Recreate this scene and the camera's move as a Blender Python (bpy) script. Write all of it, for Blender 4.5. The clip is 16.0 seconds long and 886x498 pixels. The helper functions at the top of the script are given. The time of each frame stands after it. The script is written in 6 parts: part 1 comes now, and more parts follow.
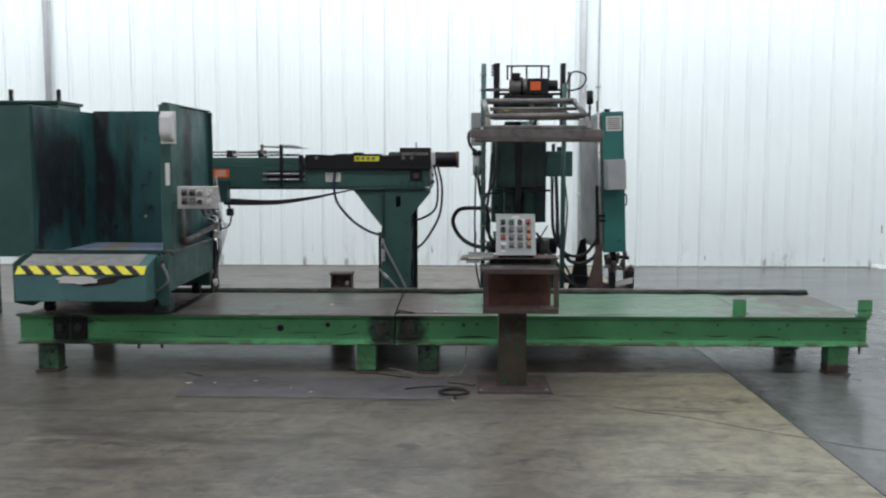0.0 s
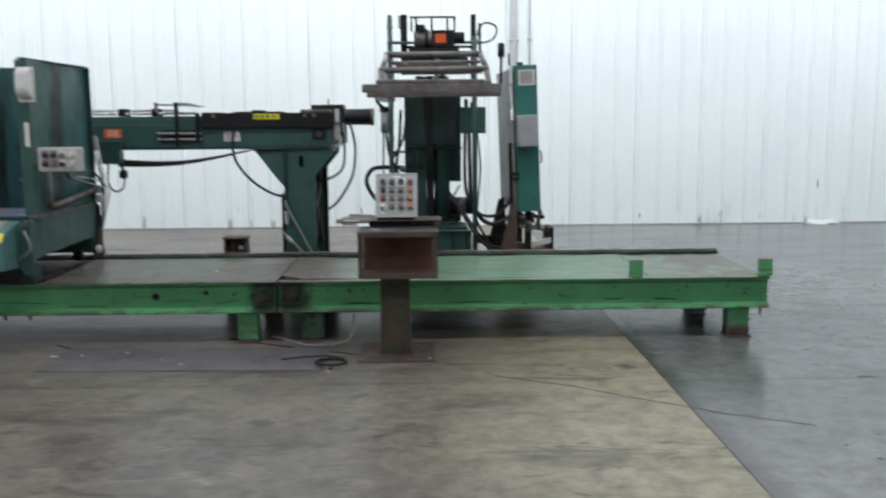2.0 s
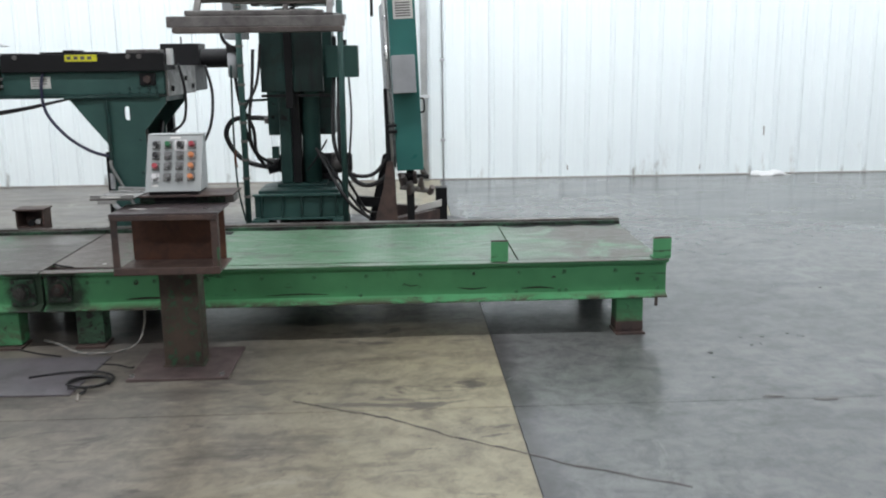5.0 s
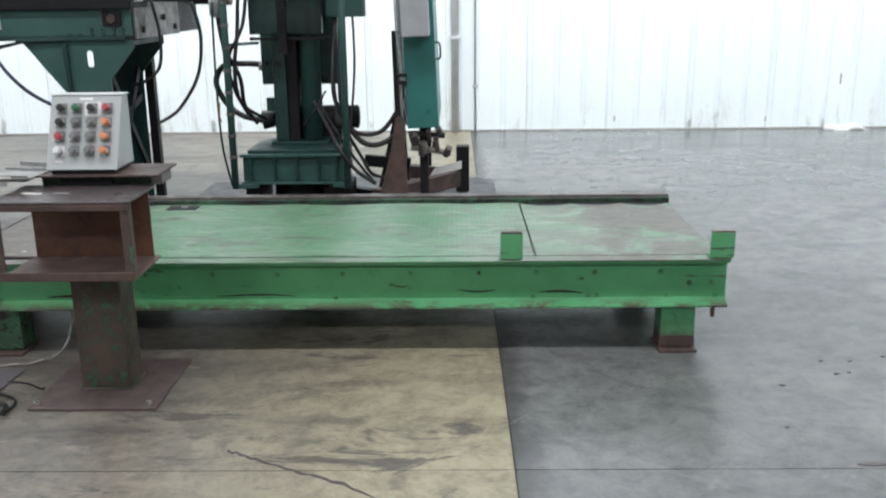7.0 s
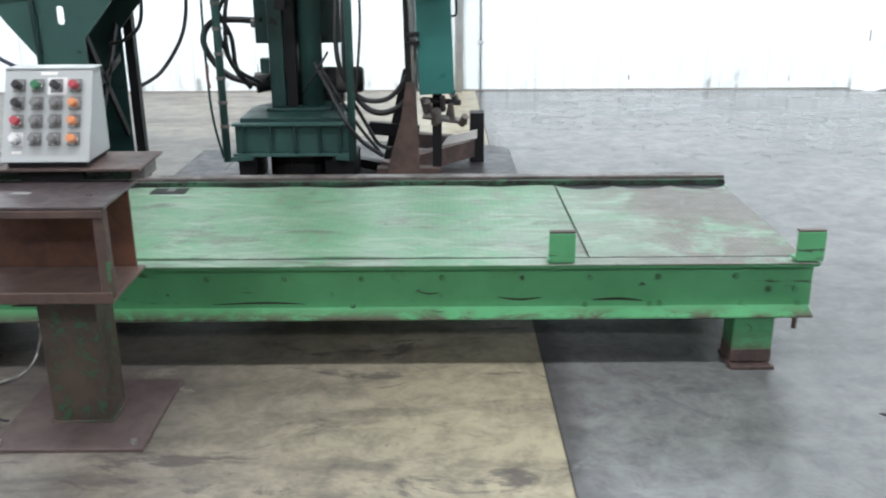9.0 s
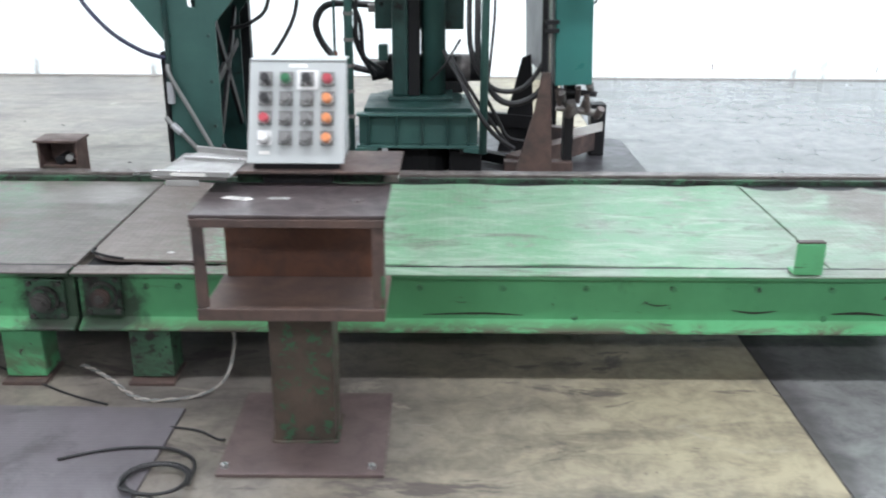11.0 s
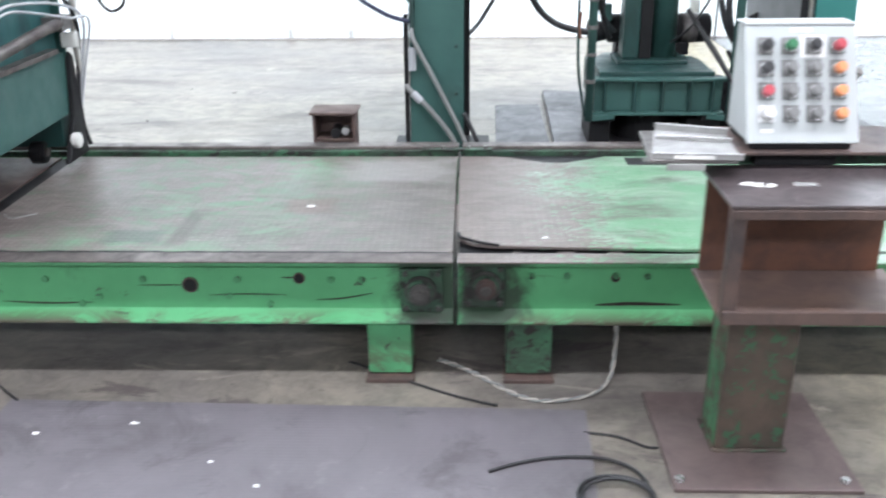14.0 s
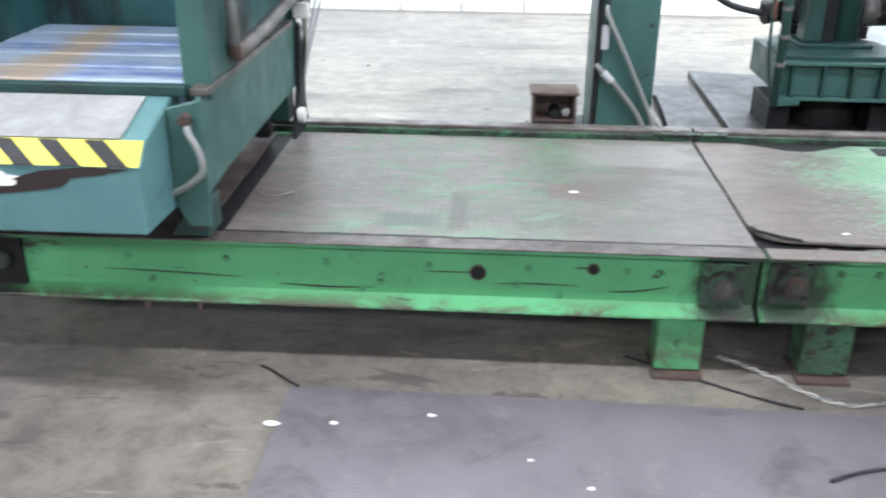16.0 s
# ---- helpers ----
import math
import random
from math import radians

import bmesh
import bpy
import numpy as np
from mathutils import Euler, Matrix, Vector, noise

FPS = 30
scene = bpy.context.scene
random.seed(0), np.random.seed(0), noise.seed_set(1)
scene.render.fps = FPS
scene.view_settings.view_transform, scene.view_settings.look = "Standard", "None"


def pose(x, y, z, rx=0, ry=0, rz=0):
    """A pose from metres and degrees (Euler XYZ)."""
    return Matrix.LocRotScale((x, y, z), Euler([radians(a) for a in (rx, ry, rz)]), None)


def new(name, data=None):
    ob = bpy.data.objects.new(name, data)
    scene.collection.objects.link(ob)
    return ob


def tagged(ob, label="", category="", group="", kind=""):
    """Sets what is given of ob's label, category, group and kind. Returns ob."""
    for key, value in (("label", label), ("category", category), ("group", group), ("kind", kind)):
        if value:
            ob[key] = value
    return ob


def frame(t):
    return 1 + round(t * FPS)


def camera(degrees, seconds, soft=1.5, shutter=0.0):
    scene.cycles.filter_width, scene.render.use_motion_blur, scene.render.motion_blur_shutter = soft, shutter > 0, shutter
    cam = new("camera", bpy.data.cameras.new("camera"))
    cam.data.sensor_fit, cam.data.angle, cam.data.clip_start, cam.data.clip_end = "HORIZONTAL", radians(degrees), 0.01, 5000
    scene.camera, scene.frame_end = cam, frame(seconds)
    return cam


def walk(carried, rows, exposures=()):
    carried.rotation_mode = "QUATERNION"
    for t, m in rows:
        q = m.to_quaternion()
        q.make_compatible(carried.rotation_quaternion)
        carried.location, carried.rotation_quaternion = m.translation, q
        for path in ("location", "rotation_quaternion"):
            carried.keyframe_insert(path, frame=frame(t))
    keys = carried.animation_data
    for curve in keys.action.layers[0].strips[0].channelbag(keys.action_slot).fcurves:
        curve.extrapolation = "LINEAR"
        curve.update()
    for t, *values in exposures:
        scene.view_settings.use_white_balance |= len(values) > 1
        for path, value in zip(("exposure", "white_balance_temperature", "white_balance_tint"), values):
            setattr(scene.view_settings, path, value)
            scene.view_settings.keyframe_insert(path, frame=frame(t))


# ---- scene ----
LAMP_WALL_WASH, LAMP_ROOM, LAMP_FRONT_FILL = 700.0, 415.0, 530.0
EXPOSURES = [(0.0, -1.19, 6600, 11.5), (2.0, -1.12, 6600, 11.5), (4.5, -0.9, 6620, 12), (7.0, -0.52, 6600, 11.5), (8.5, -0.29, 6520, 12), (11.0, 0.07, 6420, 12.5), (12.5, 0.41, 6300, 13.5), (14.0, 0.5, 6280, 14), (16.0, 0.56, 6300, 13)]
cam = camera(52.2, 16.0, soft=2.0, shutter=0.7)
METRES, EYE, TILT, LEAN, TURN = 7.2, 1.55, 0.0, 0.0, 0.8
ROWS = [
    (0.0, 0.0, 0.0, 0.0, 0.01, -5.59, -0.08),
    (0.5, 0.0051, 0.0153, -0.0002, -1.14, -5.19, -0.09),
    (1.0, 0.0235, 0.0264, -0.0003, -1.46, -5.77, 0.38),
    (1.5, 0.0563, 0.0316, -0.0008, 0.51, -6.37, 0.96),
    (2.0, 0.0859, 0.0439, -0.0022, -1.77, -8.2, 0.45),
    (2.5, 0.1162, 0.0635, -0.0017, -2.61, -8.95, -0.23),
    (3.0, 0.147, 0.0846, -0.0035, -2.52, -10.43, -0.29),
    (3.5, 0.1768, 0.1097, -0.002, -0.51, -10.66, -0.03),
    (4.0, 0.1923, 0.1458, -0.0029, -1.48, -11.97, 0.55),
    (4.5, 0.2025, 0.1861, -0.0027, -3.78, -11.88, 0.81),
    (7.0, 0.2556, 0.3779, -0.0023, -0.2, -15.73, 0.59),
    (7.5, 0.2526, 0.4083, -0.0033, -0.12, -18.16, 1.01),
    (8.0, 0.2473, 0.4322, -0.0015, -2.26, -19.22, 0.63),
    (8.5, 0.2427, 0.4516, -0.0006, -1.57, -18.73, 0.66),
    (11.0, 0.1198, 0.5037, -0.0006, -0.8, -19.88, -0.39),
    (11.5, 0.0929, 0.5131, -0.0009, -1.14, -19.09, -0.4),
    (12.0, 0.0682, 0.5273, -0.0033, -0.63, -20.1, -0.8),
    (12.5, 0.0428, 0.537, -0.0019, -0.54, -21.11, -0.13),
    (13.0, 0.0092, 0.537, -0.0016, -1.11, -21.11, -0.26),
    (13.5, -0.0196, 0.539, -0.0021, 0.2, -21.45, 0.67),
    (14.0, -0.0468, 0.5462, -0.0045, 0.87, -22.35, 0.55),
    (14.5, -0.0757, 0.552, -0.0036, 1.7, -23.92, 0.52),
    (15.0, -0.108, 0.5511, -0.0033, 3.07, -24.16, 0.24),
    (15.5, -0.1353, 0.5538, -0.004, 2.21, -23.53, -0.04),
    (16.0, -0.1654, 0.5613, -0.0049, 2.69, -24.02, -0.51),
]
walk(cam, [(t, pose(0, 0, EYE, TILT, LEAN, TURN) @ pose(METRES * x, METRES * y, METRES * z, 90 + pitch, roll, yaw)) for t, x, y, z, yaw, pitch, roll in ROWS], EXPOSURES)

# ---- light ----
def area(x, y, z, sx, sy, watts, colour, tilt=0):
    d = bpy.data.lights.new("unseen_lamp", "AREA")
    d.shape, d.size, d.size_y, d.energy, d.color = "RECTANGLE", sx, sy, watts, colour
    ob = new("unseen_lamp", d)
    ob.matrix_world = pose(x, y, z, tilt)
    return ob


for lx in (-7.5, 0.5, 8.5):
    # Wall wash: added, unseen lamps turned to brighten the rear wall.
    area(lx, 8.5, 6.5, 6.0, 0.7, LAMP_WALL_WASH, (0.93, 0.96, 1.0), 78)
    area(lx, 4.3, 6.6, 6.0, 0.7, LAMP_ROOM, (0.93, 0.96, 1.0))
# Front fill: added, unseen lamps behind the camera, lighting faces turned to it.
for lx in (-6.0, 6.0):
    area(lx, -3.5, 6.2, 8.0, 0.9, LAMP_FRONT_FILL, (0.93, 0.96, 1.0), 20)
wld = bpy.data.worlds.new("world")
scene.world = wld
wld.use_nodes = True
wld.node_tree.nodes["Background"].inputs[0].default_value = (0.75, 0.85, 1.0, 1)
wld.node_tree.nodes["Background"].inputs[1].default_value = 0.2


# ---- materials ----
class Nodes:
    """A short way to write node trees."""

    def __init__(self, name):
        self.mat = bpy.data.materials.new(name)
        self.mat.use_nodes = True
        self.t = self.mat.node_tree
        self.bsdf = self.t.nodes["Principled BSDF"]
        self.coord = self.t.nodes.new("ShaderNodeTexCoord").outputs["Object"]

    def put(self, socket, value):
        if isinstance(value, bpy.types.NodeSocket):
            self.t.links.new(value, socket)
        else:
            socket.default_value = value

    def stretch(self, sx, sy, sz):
        n = self.t.nodes.new("ShaderNodeMapping")
        self.put(n.inputs["Vector"], self.coord)
        n.inputs["Scale"].default_value = (sx, sy, sz)
        return n.outputs[0]

    def noise(self, scale, detail=5.0, rough=0.6, vec=None, warp=0.0):
        n = self.t.nodes.new("ShaderNodeTexNoise")
        self.put(n.inputs["Vector"], vec or self.coord)
        n.inputs["Scale"].default_value, n.inputs["Detail"].default_value = scale, detail
        n.inputs["Roughness"].default_value, n.inputs["Distortion"].default_value = rough, warp
        return n.outputs["Fac"]

    def ramp(self, fac, lo, hi, a=0.0, b=1.0):
        n = self.t.nodes.new("ShaderNodeMapRange")
        self.put(n.inputs["Value"], fac)
        for i, v in zip((1, 2, 3, 4), (lo, hi, a, b)):
            n.inputs[i].default_value = v
        return n.outputs[0]

    def mix(self, fac, a, b):
        n = self.t.nodes.new("ShaderNodeMix")
        n.data_type = "RGBA"
        self.put(n.inputs[0], fac)
        for sock, v in ((n.inputs[6], a), (n.inputs[7], b)):
            self.put(sock, v if isinstance(v, bpy.types.NodeSocket) else (*v, 1))
        return n.outputs[2]

    def calc(self, op, a, b=0.0):
        n = self.t.nodes.new("ShaderNodeMath")
        n.operation = op
        self.put(n.inputs[0], a)
        self.put(n.inputs[1], b)
        return n.outputs[0]

    def axis(self, i):
        n = self.t.nodes.new("ShaderNodeSeparateXYZ")
        self.put(n.inputs[0], self.coord)
        return n.outputs[i]

    def done(self, colour, rough, metal=0.0, bump=None, depth=0.002, strength=0.5, spec=0.5):
        self.put(self.bsdf.inputs["Base Color"], colour if isinstance(colour, bpy.types.NodeSocket) else (*colour, 1))
        self.put(self.bsdf.inputs["Roughness"], rough)
        self.put(self.bsdf.inputs["Metallic"], metal)
        self.bsdf.inputs["Specular IOR Level"].default_value = spec
        if bump is not None:
            n = self.t.nodes.new("ShaderNodeBump")
            n.inputs["Strength"].default_value, n.inputs["Distance"].default_value = strength, depth
            self.put(n.inputs["Height"], bump)
            self.put(self.bsdf.inputs["Normal"], n.outputs[0])
        return self.mat


def worn_paint(name, base, shade, under, chips=0.62, dirt=(0.02, 0.02, 0.018), grime=0.55, rough=0.45, streaks=0.0, scale=1.0, spec=0.4, scratch=0.0, grease_x=(), edge=None, runs=()):
    """Old paint: two tones, grime, chips down to the metal, and streaks that run down."""
    n = Nodes(name)
    c = n.mix(n.ramp(n.noise(3.0 * scale, 6), 0.35, 0.65), base, shade)
    g = n.ramp(n.noise(2.1 * scale, 9, 0.7, warp=0.4), grime, grime + 0.22, 0.0, 0.8)
    c = n.mix(g, c, dirt)
    if streaks:
        s = n.ramp(n.noise(3.6, 5, 0.62, vec=n.stretch(1.0, 1.0, 0.16), warp=0.3), 0.62 - streaks, 0.66, 0.0, 0.93)
        c = n.mix(s, c, (0.010, 0.012, 0.013))
    for i, mid, half, z0, z1 in runs:
        other = n.noise(5.0, 7, 0.7, vec=n.stretch(1.0, 1.0, 0.35), warp=0.4)
        d = n.calc("ABSOLUTE", n.calc("SUBTRACT", n.axis(i), mid))
        d = n.calc("ADD", d, n.calc("MULTIPLY", n.calc("SUBTRACT", other, 0.5), 0.34))
        rag = n.calc("ADD", n.axis(2), n.calc("MULTIPLY", n.calc("SUBTRACT", n.noise(9.0, 6, 0.7, vec=n.stretch(1.0, 1.0, 0.3)), 0.5), 0.6))
        m = n.calc("MULTIPLY", n.ramp(d, half * 0.5, half * 1.15, 0.92, 0.0), n.calc("MULTIPLY", n.ramp(rag, z0 - 0.05, z0 + 0.10), n.ramp(rag, z1 - 0.12, z1 + 0.04, 1.0, 0.0)))
        m = n.calc("MULTIPLY", m, n.ramp(n.noise(14.0, 8, 0.75, vec=n.stretch(1.0, 1.0, 0.5)), 0.30, 0.50, 0.55, 1.0))
        c = n.mix(m, c, (0.017, 0.014, 0.019))
    k = n.noise(11.0 * scale, 10, 0.72, warp=0.3)
    c = n.mix(n.ramp(k, chips, chips + 0.03), c, under)
    if scratch:
        w = n.noise(6.5, 8, 0.68, vec=n.stretch(0.4, 1.0, 3.0), warp=0.4)
        c = n.mix(n.ramp(w, scratch, scratch + 0.035, 0.0, 0.9), c, under)
    if edge:
        e = n.calc("MULTIPLY", n.ramp(n.axis(2), edge[0], edge[1], 0.0, 1.0), n.ramp(n.noise(5.0, 9, 0.75, vec=n.stretch(0.7, 1.0, 1.6), warp=0.5), 0.44, 0.53))
        c = n.mix(n.calc("MULTIPLY", e, 0.9), c, (0.07, 0.045, 0.035))
    for gx in grease_x:
        d = n.calc("ABSOLUTE", n.calc("SUBTRACT", n.axis(0), gx))
        d = n.calc("ADD", d, n.calc("MULTIPLY", n.calc("SUBTRACT", n.noise(9.0, 8, 0.72, warp=0.6), 0.5), 0.30))
        c = n.mix(n.ramp(d, 0.07, 0.15, 0.88, 0.0), c, (0.018, 0.018, 0.016))
    r = n.ramp(n.noise(7.0 * scale, 4), 0.3, 0.7, rough - 0.1, rough + 0.18)
    return n.done(c, r, 0.0, k, 0.0012, 0.5, spec)


def steel(name, base, shade, rough=0.45, metal=0.6, scale=1.0, spots=None):
    n = Nodes(name)
    k = n.noise(9.0 * scale, 9, 0.7, warp=0.5)
    c = n.mix(n.ramp(k, 0.35, 0.65), base, shade)
    if spots:
        c = n.mix(n.ramp(n.noise(2.5 * scale, 8, 0.7), 0.5, 0.66), c, spots)
    return n.done(c, n.ramp(k, 0.3, 0.7, rough - 0.12, rough + 0.15), metal, k, 0.0012, 0.5)


def plain(name, base, rough=0.5, metal=0.0, scale=6.0, vary=0.2, spec=0.5):
    n = Nodes(name)
    k = n.noise(scale, 5)
    c = n.mix(n.ramp(k, 0.3, 0.7), base, tuple(v * (1 - vary) for v in base))
    return n.done(c, n.ramp(k, 0.3, 0.7, max(rough - 0.06, 0.02), rough + 0.08), metal, k, 0.0005, 0.3, spec)


GREEN = worn_paint("bright_green_paint", (0.092, 0.335, 0.15), (0.07, 0.265, 0.115), (0.035, 0.03, 0.025), 0.665, grime=0.62, rough=0.4, scratch=0.62)
LEGGREEN = worn_paint("scuffed_green_leg_paint", (0.085, 0.32, 0.145), (0.06, 0.22, 0.10), (0.03, 0.03, 0.026), 0.60, grime=0.50, rough=0.45, scale=1.6, edge=(0.17, 0.03))
DIRTYLEG = worn_paint("grease_blackened_leg_paint", (0.06, 0.17, 0.09), (0.04, 0.10, 0.06), (0.02, 0.018, 0.016), 0.53, grime=0.42, rough=0.5, scale=2.0)
CHANNEL_L = worn_paint("green_channel_paint_greasy_end", (0.092, 0.335, 0.15), (0.07, 0.265, 0.115), (0.035, 0.03, 0.025), 0.65, grime=0.61, rough=0.4, scratch=0.635, grease_x=(1.30, -1.0), edge=(0.25, 0.222))
CHANNEL_R = worn_paint("green_channel_paint_greasy_start", (0.092, 0.335, 0.15), (0.07, 0.265, 0.115), (0.035, 0.03, 0.025), 0.65, grime=0.61, rough=0.4, scratch=0.635, grease_x=(-1.62,), edge=(0.25, 0.222))
# Bolts share the channel's green; the darker tone here stands for shade.
WEBBOLT = worn_paint("dirty_shaded_bolt_green", (0.07, 0.25, 0.115), (0.05, 0.18, 0.08), (0.02, 0.018, 0.016), 0.56, grime=0.5, rough=0.45, scale=3.0)
GREASY = worn_paint("greasy_and_shaded_green_paint", (0.045, 0.13, 0.07), (0.022, 0.045, 0.032), (0.013, 0.012, 0.011), 0.52, grime=0.40, rough=0.42, scale=2.2)
TEAL = worn_paint("dark_teal_paint", (0.044, 0.112, 0.099), (0.032, 0.084, 0.076), (0.03, 0.028, 0.026), 0.68, grime=0.60, rough=0.42)
STREAK_BACK = ((0, -0.42, 0.085, 0.40, 1.60), (0, -0.02, 0.045, 0.62, 1.12), (0, -0.05, 0.018, 0.9, 1.40), (0, 0.42, 0.03, 0.55, 1.2), (0, 0.22, 0.10, 0.40, 0.62))
STREAK_SIDE = ((1, -0.28, 0.10, 0.55, 1.45), (1, -0.08, 0.14, 0.58, 1.43), (1, 0.16, 0.13, 0.68, 1.38), (1, 0.38, 0.09, 0.58, 1.32), (1, -0.36, 0.04, 0.40, 0.85))
STAINED = worn_paint("oil_streaked_teal_paint", (0.036, 0.122, 0.122), (0.027, 0.092, 0.096), (0.03, 0.028, 0.026), 0.70, grime=0.60, rough=0.42, streaks=0.16)
STAINBACK = worn_paint("oil_run_teal_back_paint", (0.036, 0.125, 0.13), (0.026, 0.09, 0.095), (0.03, 0.026, 0.028), 0.67, grime=0.60, rough=0.42, streaks=0.10, runs=STREAK_BACK)
STAINSIDE = worn_paint("oil_run_teal_side_paint", (0.034, 0.115, 0.115), (0.025, 0.085, 0.088), (0.03, 0.026, 0.028), 0.67, grime=0.58, rough=0.42, streaks=0.10, runs=STREAK_SIDE)
AQUA = worn_paint("blue_teal_paint", (0.088, 0.198, 0.20), (0.068, 0.155, 0.165), (0.05, 0.04, 0.035), 0.65, grime=0.58, rough=0.42)
OILGREEN = worn_paint("oil_blackened_green_paint", (0.026, 0.078, 0.068), (0.016, 0.045, 0.042), (0.012, 0.012, 0.012), 0.60, grime=0.48, rough=0.36, streaks=0.17)
DARKGREEN = worn_paint("oily_and_shaded_dark_green", (0.018, 0.062, 0.056), (0.012, 0.036, 0.034), (0.012, 0.012, 0.012), 0.64, grime=0.5, rough=0.4)
# Also fills gaps, holes and slots, where its black stands for shade.
BLACK = plain("greasy_black_steel_and_shade", (0.013, 0.013, 0.0145), 0.5, spec=0.25)
PADM = steel("oily_grey_plate", (0.062, 0.058, 0.066), (0.03, 0.028, 0.031), 0.40, 0.25, scale=0.6, spots=(0.013, 0.012, 0.013))
RUBBER = plain("black_rubber", (0.012, 0.012, 0.014), 0.48, vary=0.1)
RUST = steel("brown_rusty_steel", (0.12, 0.077, 0.064), (0.068, 0.048, 0.044), 0.52, 0.2, spots=(0.038, 0.031, 0.032))
INRUST = steel("orange_brown_rust", (0.13, 0.052, 0.028), (0.07, 0.034, 0.024), 0.65, 0.1)
RAIL = steel("worn_brown_rail_steel", (0.17, 0.145, 0.135), (0.07, 0.058, 0.055), 0.4, 0.5)
GREYSTEEL = steel("grey_machine_steel", (0.22, 0.21, 0.20), (0.11, 0.10, 0.10), 0.4, 0.5)
BRIGHT = steel("bright_bare_steel", (0.55, 0.55, 0.55), (0.38, 0.38, 0.38), 0.3, 0.8)
ENCLOSURE = plain("grey_enclosure_paint", (0.41, 0.435, 0.435), 0.38, 0.0, 3.0, 0.12)
STAINLESS = steel("brushed_stainless", (0.58, 0.57, 0.55), (0.47, 0.46, 0.45), 0.35, 0.25)
WHITEPL = plain("white_plastic", (0.72, 0.72, 0.72), 0.4)
PAPER = plain("white_paper_label", (0.78, 0.77, 0.74), 0.6)
INK = plain("dark_print", (0.12, 0.11, 0.11), 0.6)
YELLOW = plain("yellow_label", (0.75, 0.72, 0.03), 0.45)
HAZARD = plain("yellow_hazard_tape", (0.82, 0.74, 0.04), 0.42, vary=0.12)
HAZARDK = plain("black_hazard_tape", (0.014, 0.014, 0.016), 0.5, spec=0.3)
SMEAR = plain("dark_brown_scrape", (0.035, 0.026, 0.026), 0.6, spec=0.2)
ORANGE = plain("orange_label", (0.85, 0.14, 0.03), 0.5)
REDBTN = plain("red_button", (0.45, 0.06, 0.08), 0.35)
ORBTN = plain("orange_button", (0.72, 0.27, 0.11), 0.35)
GRBTN = plain("green_button", (0.03, 0.16, 0.07), 0.35)
BKBTN = plain("black_button", (0.025, 0.025, 0.028), 0.35)
GRYBTN = plain("grey_button", (0.18, 0.18, 0.18), 0.4)
CHROME = plain("chrome_ring", (0.6, 0.6, 0.6), 0.25, 0.9)
CABLEW = plain("pale_twisted_wire", (0.40, 0.37, 0.33), 0.45)
BLUEHOSE = plain("blue_black_hose", (0.02, 0.024, 0.06), 0.4)
CONDUITM = plain("grey_conduit_paint", (0.42, 0.43, 0.45), 0.4)
DULLPIPE = plain("dull_grey_conduit", (0.21, 0.215, 0.21), 0.5)
WHITECON = plain("white_conduit_paint", (0.62, 0.65, 0.66), 0.4)
CARD = steel("dull_grey_sheet", (0.33, 0.33, 0.32), (0.22, 0.22, 0.215), 0.5, 0.1)
CHIP = plain("white_scrap", (0.8, 0.8, 0.78), 0.6)


def floor_material(name, a, b, stain, amount, polish, band=None):
    n = Nodes(name)
    big = n.noise(0.45, 7, 0.62, warp=0.3)
    fine = n.noise(7.0, 11, 0.76, warp=0.35)
    c = n.mix(n.ramp(big, 0.41, 0.59), a, b)
    if band:
        edge = n.calc("ADD", n.axis(0), n.calc("MULTIPLY", n.calc("SUBTRACT", n.noise(2.0, 9, 0.72, warp=0.5), 0.5), 1.5))
        c = n.mix(n.ramp(edge, 0.38, 1.70, 0.0, 0.76), c, band)
    c = n.mix(n.ramp(fine, 0.42, 0.64, 0.0, 0.6), c, stain)
    if band:
        gouge = n.noise(3.4, 12, 0.76, vec=n.stretch(0.5, 1.4, 1.0), warp=0.9)
        c = n.mix(n.ramp(gouge, 0.565, 0.615, 0.0, 0.8), c, (0.068, 0.057, 0.055))
        c = n.mix(n.ramp(gouge, 0.365, 0.415, 0.48, 0.0), c, (0.34, 0.315, 0.26))
    else:
        rim = n.calc("ADD", n.axis(0), n.calc("MULTIPLY", n.calc("SUBTRACT", n.noise(6.0, 8, 0.75), 0.5), 0.16))
        c = n.mix(n.ramp(rim, 2.03, 2.13, 0.75, 0.0), c, (0.062, 0.058, 0.06))
        scour = n.noise(3.4, 11, 0.78, warp=0.9)
        c = n.mix(n.ramp(scour, 0.56, 0.64, 0.0, 0.5), c, (0.08, 0.084, 0.08))
        c = n.mix(n.ramp(scour, 0.35, 0.42, 0.4, 0.0), c, (0.24, 0.245, 0.24))
    drag = n.noise(1.6, 9, 0.7, vec=n.stretch(0.45, 1.7, 1.0), warp=0.25)
    c = n.mix(n.ramp(drag, 0.53, 0.66, 0.0, amount), c, stain)
    speck = n.noise(34.0, 3, 0.5)
    c = n.mix(n.ramp(speck, 0.70, 0.74, 0.0, 0.5), c, stain)
    r = n.ramp(drag, 0.32, 0.72, polish - 0.03, polish + 0.06)
    return n.done(c, r, 0.0, fine, 0.0006, 0.03, 0.21 if band else 0.30)


TAN = floor_material("tan_polished_concrete", (0.232, 0.208, 0.170), (0.150, 0.136, 0.122), (0.055, 0.047, 0.045), 0.72, 0.31, (0.375, 0.335, 0.225))
CRACK = plain("dirt_filled_crack", (0.10, 0.09, 0.09), 0.8, spec=0.1)
GREY = floor_material("grey_polished_concrete", (0.198, 0.200, 0.197), (0.143, 0.147, 0.144), (0.058, 0.061, 0.062), 0.4, 0.22)
